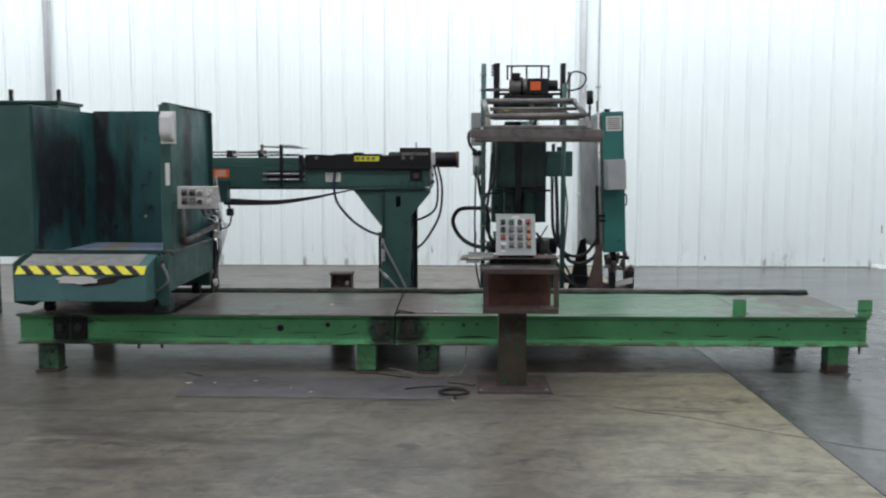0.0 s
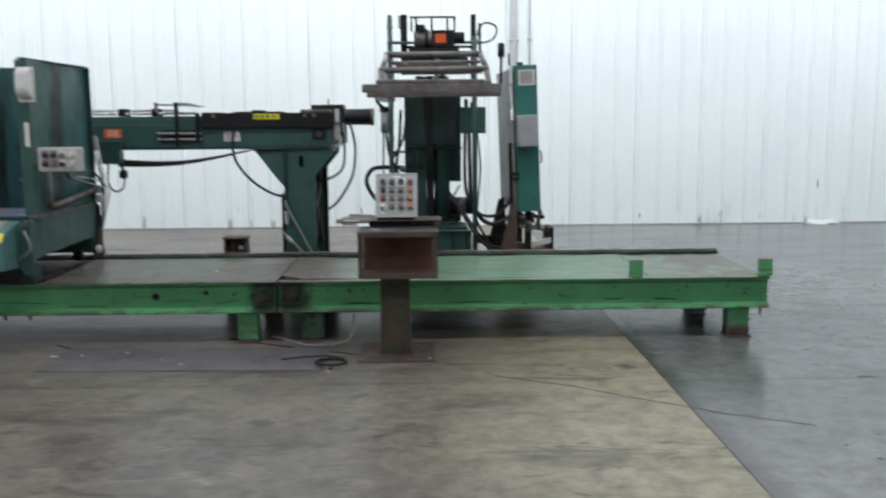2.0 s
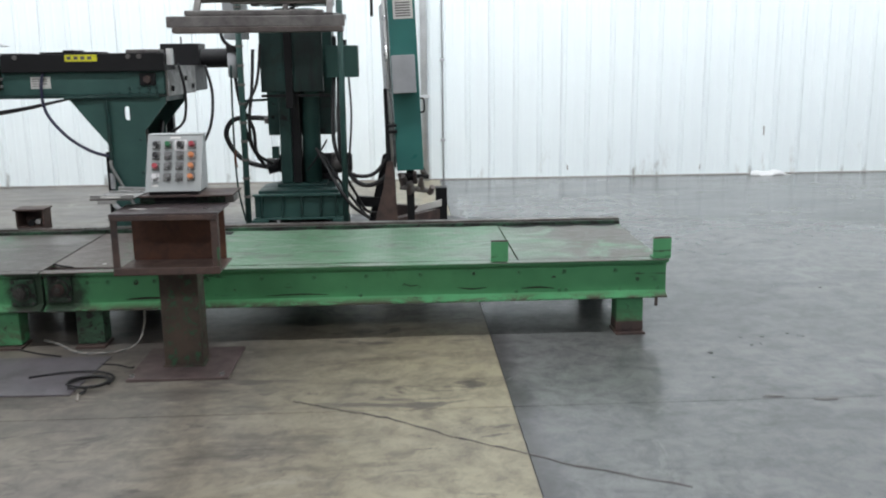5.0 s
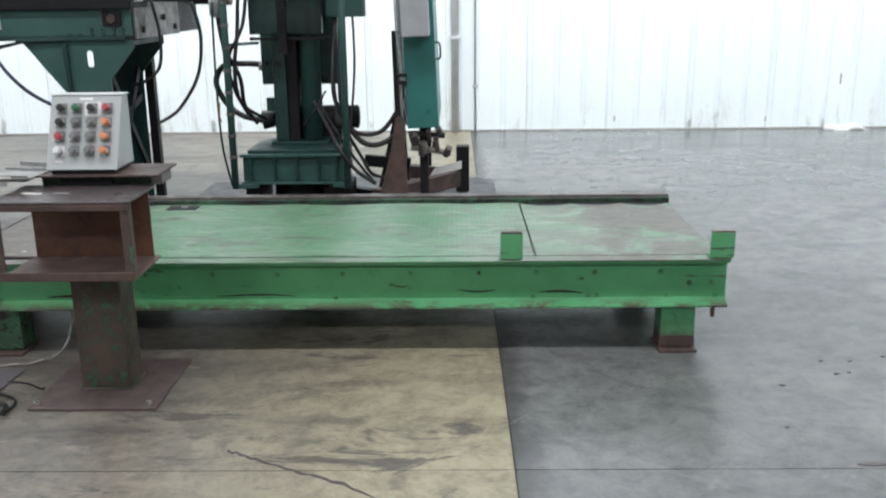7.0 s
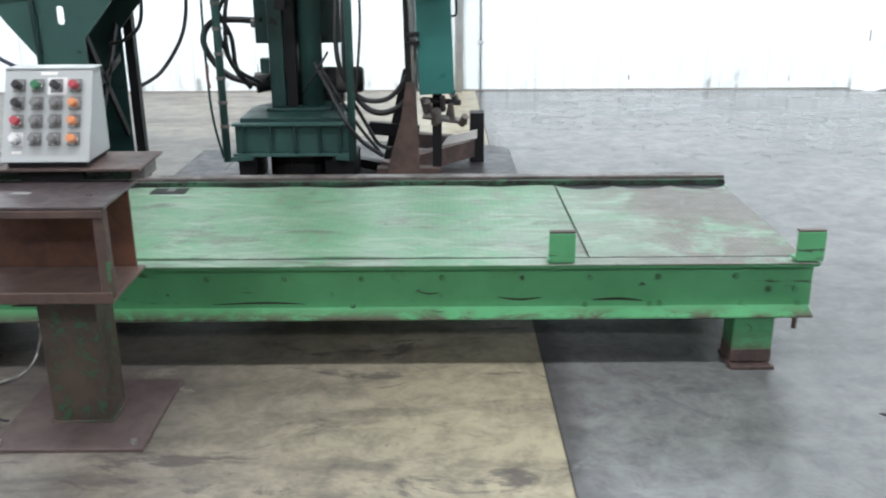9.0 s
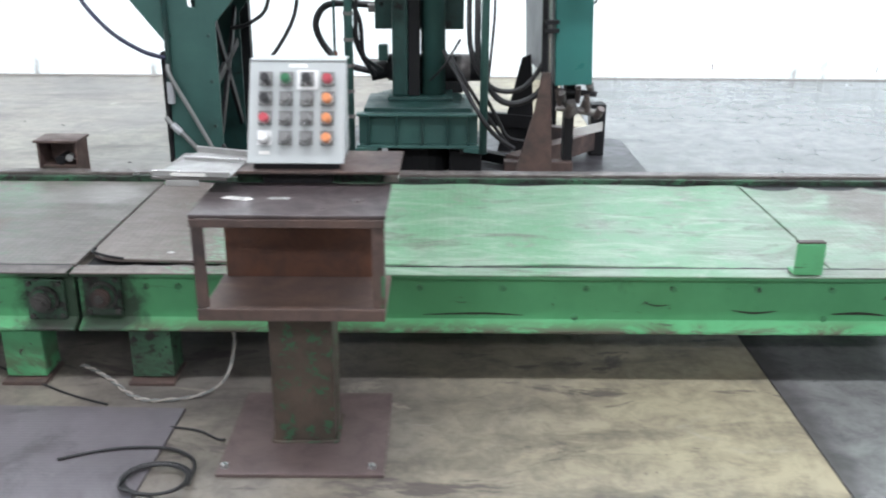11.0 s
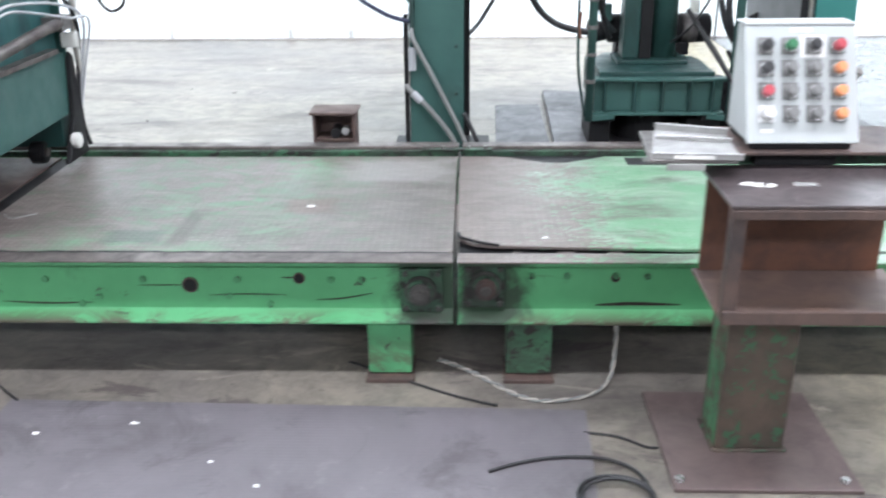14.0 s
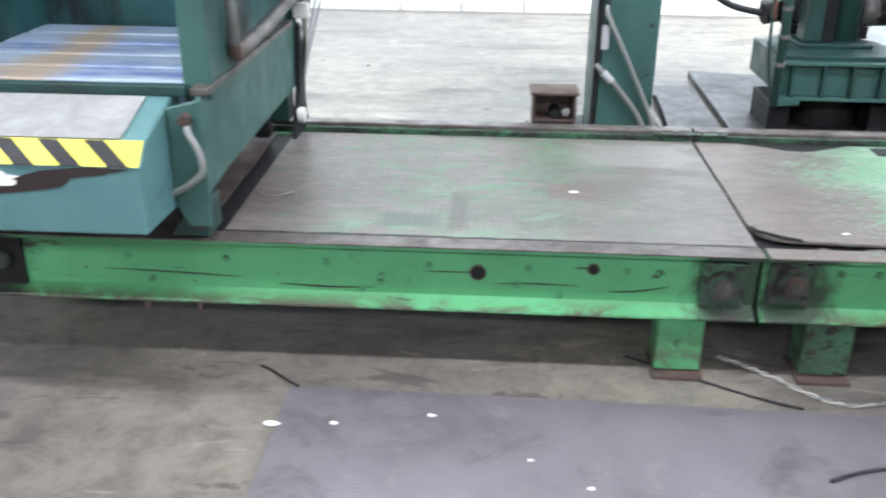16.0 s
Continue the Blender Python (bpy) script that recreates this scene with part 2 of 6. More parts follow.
JOINT = plain("dark_joint_filler", (0.045, 0.042, 0.04), 0.7)


def wall_material():
    n = Nodes("white_ribbed_metal_panel")
    n.coord = n.t.nodes.new("ShaderNodeNewGeometry").outputs["Position"]
    z = n.axis(2)
    c = n.mix(n.ramp(n.noise(0.8, 4), 0.35, 0.65), (0.80, 0.875, 0.885), (0.775, 0.85, 0.865))
    s = n.noise(6.0, 6, 0.7, vec=n.stretch(1.0, 1.0, 0.12))
    c = n.mix(n.ramp(s, 0.52, 0.75, 0.0, 0.10), c, (0.5, 0.54, 0.55))
    low = n.calc("MULTIPLY", n.ramp(z, 0.0, 0.6, 1.0, 0.0), n.ramp(n.noise(3.5, 8, 0.75, vec=n.stretch(1.0, 1.0, 0.25)), 0.56, 0.72))
    c = n.mix(n.calc("MULTIPLY", low, 0.75), c, (0.28, 0.25, 0.2))
    cell = n.calc("ABSOLUTE", n.calc("SUBTRACT", n.calc("FRACT", n.calc("MULTIPLY", n.calc("ADD", n.axis(0), 13.0), 3 / 0.92)), 0.14))
    cell = n.calc("ADD", cell, n.calc("MULTIPLY", n.calc("SUBTRACT", n.noise(11.0, 6, 0.7), 0.5), 0.25))
    tall = n.calc("ADD", z, n.calc("MULTIPLY", n.calc("SUBTRACT", 0.62, n.noise(2.3, 3)), 1.6))
    foot = n.calc("MULTIPLY", n.ramp(cell, 0.02, 0.13, 1.0, 0.0), n.ramp(tall, 0.05, 0.26, 0.75, 0.0))
    c = n.mix(foot, c, (0.20, 0.19, 0.17))
    run = n.calc("MULTIPLY", n.ramp(cell, 0.0, 0.10, 1.0, 0.0), n.ramp(tall, 0.2, 1.6, 0.10, 0.02))
    c = n.mix(run, c, (0.42, 0.46, 0.48))
    return n.done(c, 0.42, 0.0, s, 0.001, 0.3, 0.4)


WALL = wall_material()
GRIME = plain("grey_grime", (0.30, 0.29, 0.27), 0.7)
PLASTER = plain("pale_wall_paint", (0.72, 0.74, 0.74), 0.6, 0.0, 0.7, 0.08)
CEILM = plain("white_ceiling_sheet", (0.7, 0.71, 0.72), 0.6, 0.0, 0.7, 0.1)


def deck_material(name, lean, rub, wear=(50.0, 51.0), rust=0.0, patches=()):
    """Deck plate: green paint worn off to brown steel; lean shifts how much of the paint is left."""
    n = Nodes(name)
    k = n.noise(2.2, 9, 0.7, warp=0.5)
    fine = n.noise(16.0, 9, 0.75, vec=n.stretch(0.55, 1.0, 1.0), warp=0.8)
    x = n.axis(0)
    paint = n.mix(n.ramp(k, 0.35, 0.65), (0.085, 0.265, 0.125), (0.15, 0.29, 0.18))
    bare = n.mix(n.ramp(fine, 0.35, 0.65), (0.155, 0.127, 0.117), (0.10, 0.081, 0.075))
    f = n.calc("ADD", n.calc("MULTIPLY", k, 0.6), n.calc("MULTIPLY", fine, 0.9))
    f = n.calc("ADD", f, lean(n, x))
    c = n.mix(n.ramp(f, 0.66, 0.86, 0.0, 0.9), bare, paint)
    grey = n.ramp(n.noise(1.3, 8, 0.68, warp=0.5), 0.46, 0.62, 0.0, 0.75)
    c = n.mix(grey, c, tuple(0.6 * v for v in rub))
    scuff = n.noise(5.5, 10, 0.78, vec=n.stretch(0.4, 1.0, 1.0), warp=1.2)
    c = n.mix(n.ramp(scuff, 0.52, 0.60, 0.0, 0.75), c, (0.085, 0.07, 0.062))
    pale = n.noise(7.0, 9, 0.75, vec=n.stretch(0.5, 1.3, 1.0), warp=0.9)
    c = n.mix(n.ramp(pale, 0.50, 0.62, 0.0, 0.6), c, rub)
    if rust:
        turned = n.t.nodes.new("ShaderNodeMapping")
        n.put(turned.inputs["Vector"], n.coord)
        turned.inputs["Rotation"].default_value = (0.0, 0.0, 0.45)
        turned.inputs["Scale"].default_value = (0.40, 1.1, 1.0)
        flake = n.noise(80.0, 2, 0.5, vec=turned.outputs[0], warp=0.4)
        e = n.calc("ADD", x, n.calc("MULTIPLY", n.calc("SUBTRACT", flake, 0.5), 1.15))
        e = n.calc("ADD", e, n.calc("MULTIPLY", n.calc("SUBTRACT", n.noise(2.6, 6, 0.65), 0.5), 0.9))
        c = n.mix(n.ramp(e, rust - 0.03, rust + 0.03, 0.95, 0.0), c, n.mix(n.ramp(fine, 0.3, 0.7), (0.165, 0.128, 0.118), (0.115, 0.09, 0.084)))
    worn = n.calc("MULTIPLY", n.ramp(n.noise(2.6, 9, 0.72, warp=0.6), 0.42, 0.50), n.ramp(x, wear[0], wear[1], 0.0, 0.85))
    c = n.mix(worn, c, (0.105, 0.078, 0.068))
    y = n.axis(1)
    for px, py, hx, hy, tone in patches:
        dx = n.calc("DIVIDE", n.calc("ABSOLUTE", n.calc("SUBTRACT", x, px)), hx)
        dy = n.calc("DIVIDE", n.calc("ABSOLUTE", n.calc("SUBTRACT", y, py)), hy)
        d = n.calc("ADD", n.calc("MAXIMUM", dx, dy), n.calc("MULTIPLY", n.calc("SUBTRACT", n.noise(12.0, 7, 0.7), 0.5), 1.2))
        c = n.mix(n.ramp(d, 0.75, 1.15, 0.7, 0.0), c, tone)
    u = n.calc("SINE", n.calc("MULTIPLY", n.calc("ADD", x, y), 130.0))
    v = n.calc("SINE", n.calc("MULTIPLY", n.calc("SUBTRACT", x, y), 130.0))
    tread = n.ramp(n.calc("MULTIPLY", u, v), 0.2, 0.6)
    c = n.mix(n.calc("MULTIPLY", tread, 0.10), c, (0.26, 0.27, 0.25))
    return n.done(c, n.ramp(fine, 0.3, 0.7, 0.3, 0.5), 0.1, n.calc("ADD", fine, n.calc("MULTIPLY", tread, 0.36)), 0.0018, 0.7, 0.5)


DECKL = deck_material("bare_brown_deck_plate", lambda n, x: n.calc("SUBTRACT", 0.0, n.calc("MULTIPLY", n.calc("ABSOLUTE", n.calc("SUBTRACT", x, 0.62)), 0.17)), (0.185, 0.17, 0.155), patches=((0.32, -0.42, 0.09, 0.06, (0.06, 0.075, 0.065)), (1.12, 0.30, 0.22, 0.14, (0.24, 0.225, 0.215)), (0.86, -0.12, 0.09, 0.08, (0.13, 0.085, 0.075)), (0.47, -0.33, 0.03, 0.16, (0.075, 0.06, 0.055))))
DECKR = deck_material("worn_green_deck_plate", lambda n, x: 0.16, (0.29, 0.35, 0.285), (0.75, 1.3), -1.30)


def mat_material():
    n = Nodes("grey_rubber_sheet")
    k = n.noise(2.0, 8, 0.65, warp=0.4)
    c = n.mix(n.ramp(k, 0.35, 0.65), (0.146, 0.134, 0.146), (0.105, 0.095, 0.104))
    c = n.mix(n.ramp(n.noise(9.0, 8, 0.7), 0.58, 0.70, 0.0, 0.5), c, (0.21, 0.2, 0.205))
    c = n.mix(n.ramp(n.noise(3.1, 9, 0.75, warp=0.8), 0.53, 0.66, 0.0, 0.7), c, (0.065, 0.058, 0.062))
    rib = n.calc("SINE", n.calc("MULTIPLY", n.axis(1), 420.0))
    return n.done(c, n.ramp(k, 0.3, 0.7, 0.34, 0.52), 0.0, n.calc("ADD", n.noise(60.0, 3), n.calc("MULTIPLY", rib, 0.18)), 0.0012, 0.5)


MATM = mat_material()


def slat_material():
    n = Nodes("blue_white_banded_slat")
    k = n.noise(5.0, 8, 0.7, vec=n.stretch(0.5, 2.0, 1.0))
    c = n.mix(n.ramp(k, 0.40, 0.56), (0.12, 0.18, 0.46), (0.40, 0.50, 0.66))
    c = n.mix(n.ramp(n.calc("SINE", n.calc("MULTIPLY", n.axis(1), 17.6)), -0.1, 0.5, 0.0, 0.6), c, (0.50, 0.60, 0.68))
    streak = n.calc("ABSOLUTE", n.calc("SUBTRACT", n.calc("ADD", n.axis(0), n.calc("MULTIPLY", n.noise(3.0), 0.3)), -0.02))
    c = n.mix(n.ramp(streak, 0.03, 0.13, 0.75, 0.0), c, (0.52, 0.38, 0.20))
    return n.done(c, 0.35, 0.2, k, 0.001, 0.3)


SLAT = slat_material()

# ---- mesh helpers ----
HOME = {}


def thing(name, at, label, category, group=""):
    """An Empty at the base of a thing; its parts are given in world metres."""
    ob = new(name)
    ob.empty_display_size = 0.1
    ob.location = at
    HOME[ob] = Vector(at)
    return tagged(ob, label, category, group)


def part(name, bm, material, parent, label="", smooth=False):
    """Links a bmesh, built in world metres, as one mesh under a thing or a part."""
    home = HOME[parent]
    bmesh.ops.translate(bm, vec=-home, verts=bm.verts[:])
    bmesh.ops.recalc_face_normals(bm, faces=bm.faces[:])
    me = bpy.data.meshes.new(name)
    bm.to_mesh(me)
    bm.free()
    me.materials.append(material)
    if smooth:
        for p in me.polygons:
            p.use_smooth = True
    ob = new(name, me)
    ob.parent = parent
    HOME[ob] = home
    if label:
        ob["label"] = label
    return ob


def single(name, bm, material, at, label, category, group="", kind="", smooth=False):
    """A thing, or a piece of the setting, that is one mesh."""
    bmesh.ops.translate(bm, vec=-Vector(at), verts=bm.verts[:])
    bmesh.ops.recalc_face_normals(bm, faces=bm.faces[:])
    me = bpy.data.meshes.new(name)
    bm.to_mesh(me)
    bm.free()
    me.materials.append(material)
    if smooth:
        for p in me.polygons:
            p.use_smooth = True
    ob = new(name, me)
    ob.location = at
    HOME[ob] = Vector(at)
    return tagged(ob, label, category, group, kind)


def box(x0, x1, y0, y1, z0, z1, bevel=0.004, turn=None, bm=None):
    """A box with softened edges; turn, if given, is a matrix applied round its middle."""
    b = bmesh.new()
    bmesh.ops.create_cube(b, size=1.0)
    bmesh.ops.scale(b, vec=(x1 - x0, y1 - y0, z1 - z0), verts=b.verts[:])
    w = min(bevel, 0.4 * min(x1 - x0, y1 - y0, z1 - z0))
    if w > 0:
        bmesh.ops.bevel(b, geom=b.edges[:], offset=w, segments=2, affect="EDGES", profile=0.6)
    m = Matrix.Translation(((x0 + x1) / 2, (y0 + y1) / 2, (z0 + z1) / 2))
    if turn is not None:
        m = m @ turn.to_4x4()
    bmesh.ops.transform(b, matrix=m, verts=b.verts[:])
    return join(bm, b)


def join(bm, b):
    if bm is None:
        return b
    me = bpy.data.meshes.new("join")
    b.to_mesh(me)
    b.free()
    bm.from_mesh(me)
    bpy.data.meshes.remove(me)
    return bm


def rod(p, q, r, sides=14, r2=None, bm=None, bevel=0.0):
    """A round bar from p to q."""
    p, q = Vector(p), Vector(q)
    d = q - p
    b = bmesh.new()
    bmesh.ops.create_cone(b, cap_ends=True, segments=sides, radius1=r, radius2=r if r2 is None else r2, depth=d.length)
    if bevel:
        rims = [e for e in b.edges if abs(e.verts[0].co.z - e.verts[1].co.z) < 1e-6]
        bmesh.ops.bevel(b, geom=rims, offset=bevel, segments=2, affect="EDGES")
    bmesh.ops.transform(b, matrix=Matrix.Translation((p + q) / 2) @ d.to_track_quat("Z", "Y").to_matrix().to_4x4(), verts=b.verts[:])
    return join(bm, b)


def bar(p, q, w, h, bm=None, bevel=0.003):
    """A rectangular bar from p to q, w wide and h high."""
    p, q = Vector(p), Vector(q)
    d = q - p
    b = box(-w / 2, w / 2, -h / 2, h / 2, -d.length / 2, d.length / 2, bevel)
    z = d.normalized()
    up = Vector((0, 0, 1)) if abs(z.z) < 0.95 else Vector((0, 1, 0))
    x = up.cross(z).normalized()
    y = z.cross(x)
    m = Matrix((x, y, z)).transposed().to_4x4()
    bmesh.ops.transform(b, matrix=Matrix.Translation((p + q) / 2) @ m, verts=b.verts[:])
    return join(bm, b)


def curve_points(pts, steps=8):
    pts = [Vector(p) for p in pts]
    out = []
    for i in range(len(pts) - 1):
        a, b, c, d = pts[max(i - 1, 0)], pts[i], pts[i + 1], pts[min(i + 2, len(pts) - 1)]
        for k in range(steps):
            t = k / steps
            out.append(0.5 * (2 * b + (c - a) * t + (2 * a - 5 * b + 4 * c - d) * t * t + (3 * b - a - 3 * c + d) * t ** 3))
    out.append(pts[-1])
    return out


def hose(pts, r, steps=8, sides=8, bm=None):
    """A round hose along a smooth line through the points."""
    line = curve_points(pts, steps)
    b = bm or bmesh.new()
    rings, up = [], Vector((0.31, 0.2, 0.93))
    for i, p in enumerate(line):
        d = (line[min(i + 1, len(line) - 1)] - line[max(i - 1, 0)]).normalized()
        u = (up - d * up.dot(d)).normalized()
        up = u
        v = d.cross(u)
        rings.append([b.verts.new(p + r * (math.cos(a) * u + math.sin(a) * v)) for a in [2 * math.pi * k / sides for k in range(sides)]])
    for s, t in zip(rings, rings[1:]):
        for k in range(sides):
            b.faces.new((s[k], s[(k + 1) % sides], t[(k + 1) % sides], t[k]))
    b.faces.new(rings[0][::-1])
    b.faces.new(rings[-1])
    return b


def slab(outline, y0, y1, bm=None, bevel=0.003):
    """A plate cut to an outline of (x, z), from y0 to y1."""
    b = bmesh.new()
    f = b.faces.new([b.verts.new((x, y0, z)) for x, z in outline])
    g = bmesh.ops.extrude_face_region(b, geom=[f])
    bmesh.ops.translate(b, vec=(0, y1 - y0, 0), verts=[v for v in g["geom"] if isinstance(v, bmesh.types.BMVert)])
    if bevel:
        bmesh.ops.bevel(b, geom=b.edges[:], offset=bevel, segments=1, affect="EDGES")
    return join(bm, b)


def side_slab(outline, x0, x1, bm=None, bevel=0.003):
    """A plate cut to an outline of (y, z), from x0 to x1."""
    b = bmesh.new()
    f = b.faces.new([b.verts.new((x0, y, z)) for y, z in outline])
    g = bmesh.ops.extrude_face_region(b, geom=[f])
    bmesh.ops.translate(b, vec=(x1 - x0, 0, 0), verts=[v for v in g["geom"] if isinstance(v, bmesh.types.BMVert)])
    if bevel:
        bmesh.ops.bevel(b, geom=b.edges[:], offset=bevel, segments=1, affect="EDGES")
    return join(bm, b)


def flat_slab(outline, z0, z1, bm=None, bevel=0.002):
    """A plate cut to an outline of (x, y), from z0 to z1."""
    b = bmesh.new()
    f = b.faces.new([b.verts.new((x, y, z0)) for x, y in outline])
    g = bmesh.ops.extrude_face_region(b, geom=[f])
    bmesh.ops.translate(b, vec=(0, 0, z1 - z0), verts=[v for v in g["geom"] if isinstance(v, bmesh.types.BMVert)])
    if bevel:
        bmesh.ops.bevel(b, geom=b.edges[:], offset=bevel, segments=1, affect="EDGES")
    return join(bm, b)


def waver(bm, amount, scale=3.0, axes=(0, 0, 1)):
    """Uneven, used metal: shifts vertices by a smooth noise."""
    for v in bm.verts:
        k = noise.noise(v.co * scale) * amount
        v.co += Vector(axes) * k
    return bm


# ---- the hall ----
WEST, EAST, SOUTH, NORTH, TOP = -13.0, 15.0, -9.0, 13.25, 7.0
slabs = thing("floor", (0, 0, 0), "polished concrete floor slabs, tan and grey, stained and scuffed", "floor")
slabs["kind"] = "structure"
wall_n = single("wall_north", box(WEST, EAST, NORTH + 0.06, NORTH + 0.2, 0, TOP, 0), PLASTER, (0, NORTH, 0), "white ribbed metal panel wall, dirty along its foot", "wall", kind="structure")
single("wall_south", box(WEST, EAST, SOUTH - 0.2, SOUTH, 0, TOP, 0), PLASTER, (0, SOUTH, 0), "plain pale hall wall", "wall", kind="structure")
single("wall_west", box(WEST - 0.2, WEST, SOUTH, NORTH + 0.2, 0, TOP, 0), PLASTER, (WEST, 0, 0), "plain pale hall wall", "wall", kind="structure")
single("wall_east", box(EAST, EAST + 0.2, SOUTH, NORTH + 0.2, 0, TOP, 0), PLASTER, (EAST, 0, 0), "plain pale hall wall", "wall", kind="structure")
single("ceiling", box(WEST - 0.2, EAST + 0.2, SOUTH - 0.2, NORTH + 0.2, TOP, TOP + 0.2, 0), CEILM, (0, 0, TOP), "plain white hall ceiling", "ceiling", kind="structure")
single("trim", box(WEST, EAST, NORTH - 0.026, NORTH + 0.02, 0.0, 0.014, 0.003), GRIME, (0, NORTH, 0), "dark dirty strip along the foot of the panel wall", "trim", kind="structure")

# ---- the roller bench: two coupled sections of green channel ----
FRONT, WEB, BACK = 6.47, 6.53, 7.69
ZTOP, ZBOT, ZDECK = 0.4275, 0.212, 0.429


def channel(x0, x1, y0, y1, z0, z1):
    """A channel lying along x, open to the front; uneven from long use."""
    b = box(x0, x1, y0, y1, z1 - 0.014, z1, 0.003)
    box(x0, x1, y1 - 0.012, y1, z0 + 0.012, z1 - 0.014, 0.0, bm=b)
    side_slab([(y0, z0), (y1, z0), (y1, z0 + 0.045), (y1 - 0.014, z0 + 0.034), (y0, z0 + 0.011)], x0, x1, bm=b)
    return b


def bolt(x, y, z, r, parent, material, depth=0.014):
    b = rod((x, y - depth, z), (x, y + 0.004, z), r, 6 if r < 0.02 else 14, bevel=0.002)
    return part("bolt", b, material, parent)


def bench_section(x0, x1, label, legs, holes, bolts):
    t = thing("conveyor_bench", ((x0 + x1) / 2, 7.1, 0), label, "machine base", "bench sections")
    front = part("front_channel", channel(x0, x1, FRONT, WEB, ZBOT, ZTOP), CHANNEL_L if x0 < -1 else CHANNEL_R, t, "bright green steel channel, scraped")
    part("top_flange", box(x0, x1, FRONT - 0.012, FRONT + 0.061, ZTOP + 0.0005, ZTOP + 0.0055, 0.0015), RAIL if x0 < -1 else DECKR, t, "bare brown wear strip" if x0 < -1 else "green wear strip, bare brown at one end")
    part("rear_channel", channel(x0, x1, BACK - 0.09, BACK - 0.03, ZBOT, ZDECK - 0.01), GREEN, t)
    part("rear_rail", box(x0 + 0.004, x1 + 0.004, BACK - 0.035, BACK + 0.035, ZDECK - 0.03, 0.458, 0.006), RAIL, t, "worn brown steel rail")
    part("rear_rail_foot", box(x0, x1, BACK - 0.065, BACK - 0.037, ZDECK - 0.012, ZDECK + 0.016, 0.004), GREASY, t, "green painted rail foot")
    # End plates are black, putting the shade of the seam into their colour.
    for x in (x0 + 0.006, x1 - 0.018):
        part("end_plate", box(x, x + 0.012, WEB + 0.002, BACK - 0.1, ZBOT, ZDECK - 0.06, 0.002), BLACK, t)
    k = int((x1 - x0) / 0.75)
    for i in range(1, k):
        x = x0 + (x1 - x0) * i / k
        # Dark green here puts the shade under the deck into the colour.
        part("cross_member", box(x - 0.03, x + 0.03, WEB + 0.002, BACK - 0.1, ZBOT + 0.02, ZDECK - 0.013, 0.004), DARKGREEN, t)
    for lx0, lx1 in legs:
        # Rear legs take a darker green, standing for shade beneath the bench.
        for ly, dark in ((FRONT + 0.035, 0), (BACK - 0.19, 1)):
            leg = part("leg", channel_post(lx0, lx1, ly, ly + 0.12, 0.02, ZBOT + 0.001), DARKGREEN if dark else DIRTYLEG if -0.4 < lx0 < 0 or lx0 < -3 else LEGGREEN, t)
            part("foot_plate", box(lx0 - 0.008, lx1 + 0.008, ly - 0.034, ly + 0.13, 0.0, 0.014, 0.003), RUST, leg, "rusty brown foot plate")
            if not dark and lx0 > 2:
                part("rust_band", box(lx0 - 0.0015, lx1 + 0.0015, ly - 0.0015, ly + 0.1215, 0.02, 0.07, 0.001), RUST, leg, "bare rusty lower end")
    for x, z, r in holes:
        part("hole_rim", rod((x, WEB - 0.0165, z), (x, WEB - 0.011, z), r * 1.25, 18), RUST, front)
        # A proud black disc stands for the dark inside of the hole.
        part("hole", rod((x, WEB - 0.018, z), (x, WEB - 0.0155, z), r, 18), BLACK, front, "black disc for the shaded inside of a drilled hole")
    for x, z in bolts:
        bolt(x, WEB - 0.012, z, 0.0125, front, WEBBOLT, 0.007)
    return t


def channel_post(x0, x1, y0, y1, z0, z1):
    """A leg of channel: a front web and two side flanges."""
    b = box(x0, x1, y0, y0 + 0.012, z0, z1, 0.003)
    box(x0, x0 + 0.012, y0 + 0.012, y1, z0, z1, 0.002, bm=b)
    box(x1 - 0.012, x1, y0 + 0.012, y1, z0, z1, 0.002, bm=b)
    return b


lb = [(x, 0.347) for x in (-2.98, -2.68, -2.37, -2.06, -1.746, -1.432, -1.13, -0.833, -0.735)] + [(-1.58, 0.285), (-1.16, 0.29), (-1.639, 0.262), (-1.031, 0.262), (-2.3, 0.27)]
rb = [(x, 0.363) for x in (-0.2, -0.09, 0.06, 0.16, 0.45, 0.74, 1.025, 1.312, 1.612, 1.905, 2.16, 2.411, 2.70)] + [(2.825, 0.311), (2.925, 0.31), (2.94, 0.258), (1.277, 0.256), (2.144, 0.256), (2.385, 0.258), (2.423, 0.258)]
bench_l = bench_section(-3.2, -0.446, "bright green channel bench section with brown worn deck plate", [(-3.07, -2.92), (-0.722, -0.583)], [(-1.282, 0.328, 0.021), (-0.933, 0.352, 0.015)], lb)
bench_r = bench_section(-0.432, 2.985, "bright green channel bench section with scuffed green deck plate", [(-0.276, -0.131), (2.708, 2.858)], [(0.06, 0.356, 0.011)], rb)

# deck plates
part("deck_plate", waver(box(-3.15, -2.138, WEB + 0.02, BACK - 0.09, ZDECK - 0.012, ZDECK - 0.004, 0.002), 0.004), RUST, bench_l, "dark brown steel plate")


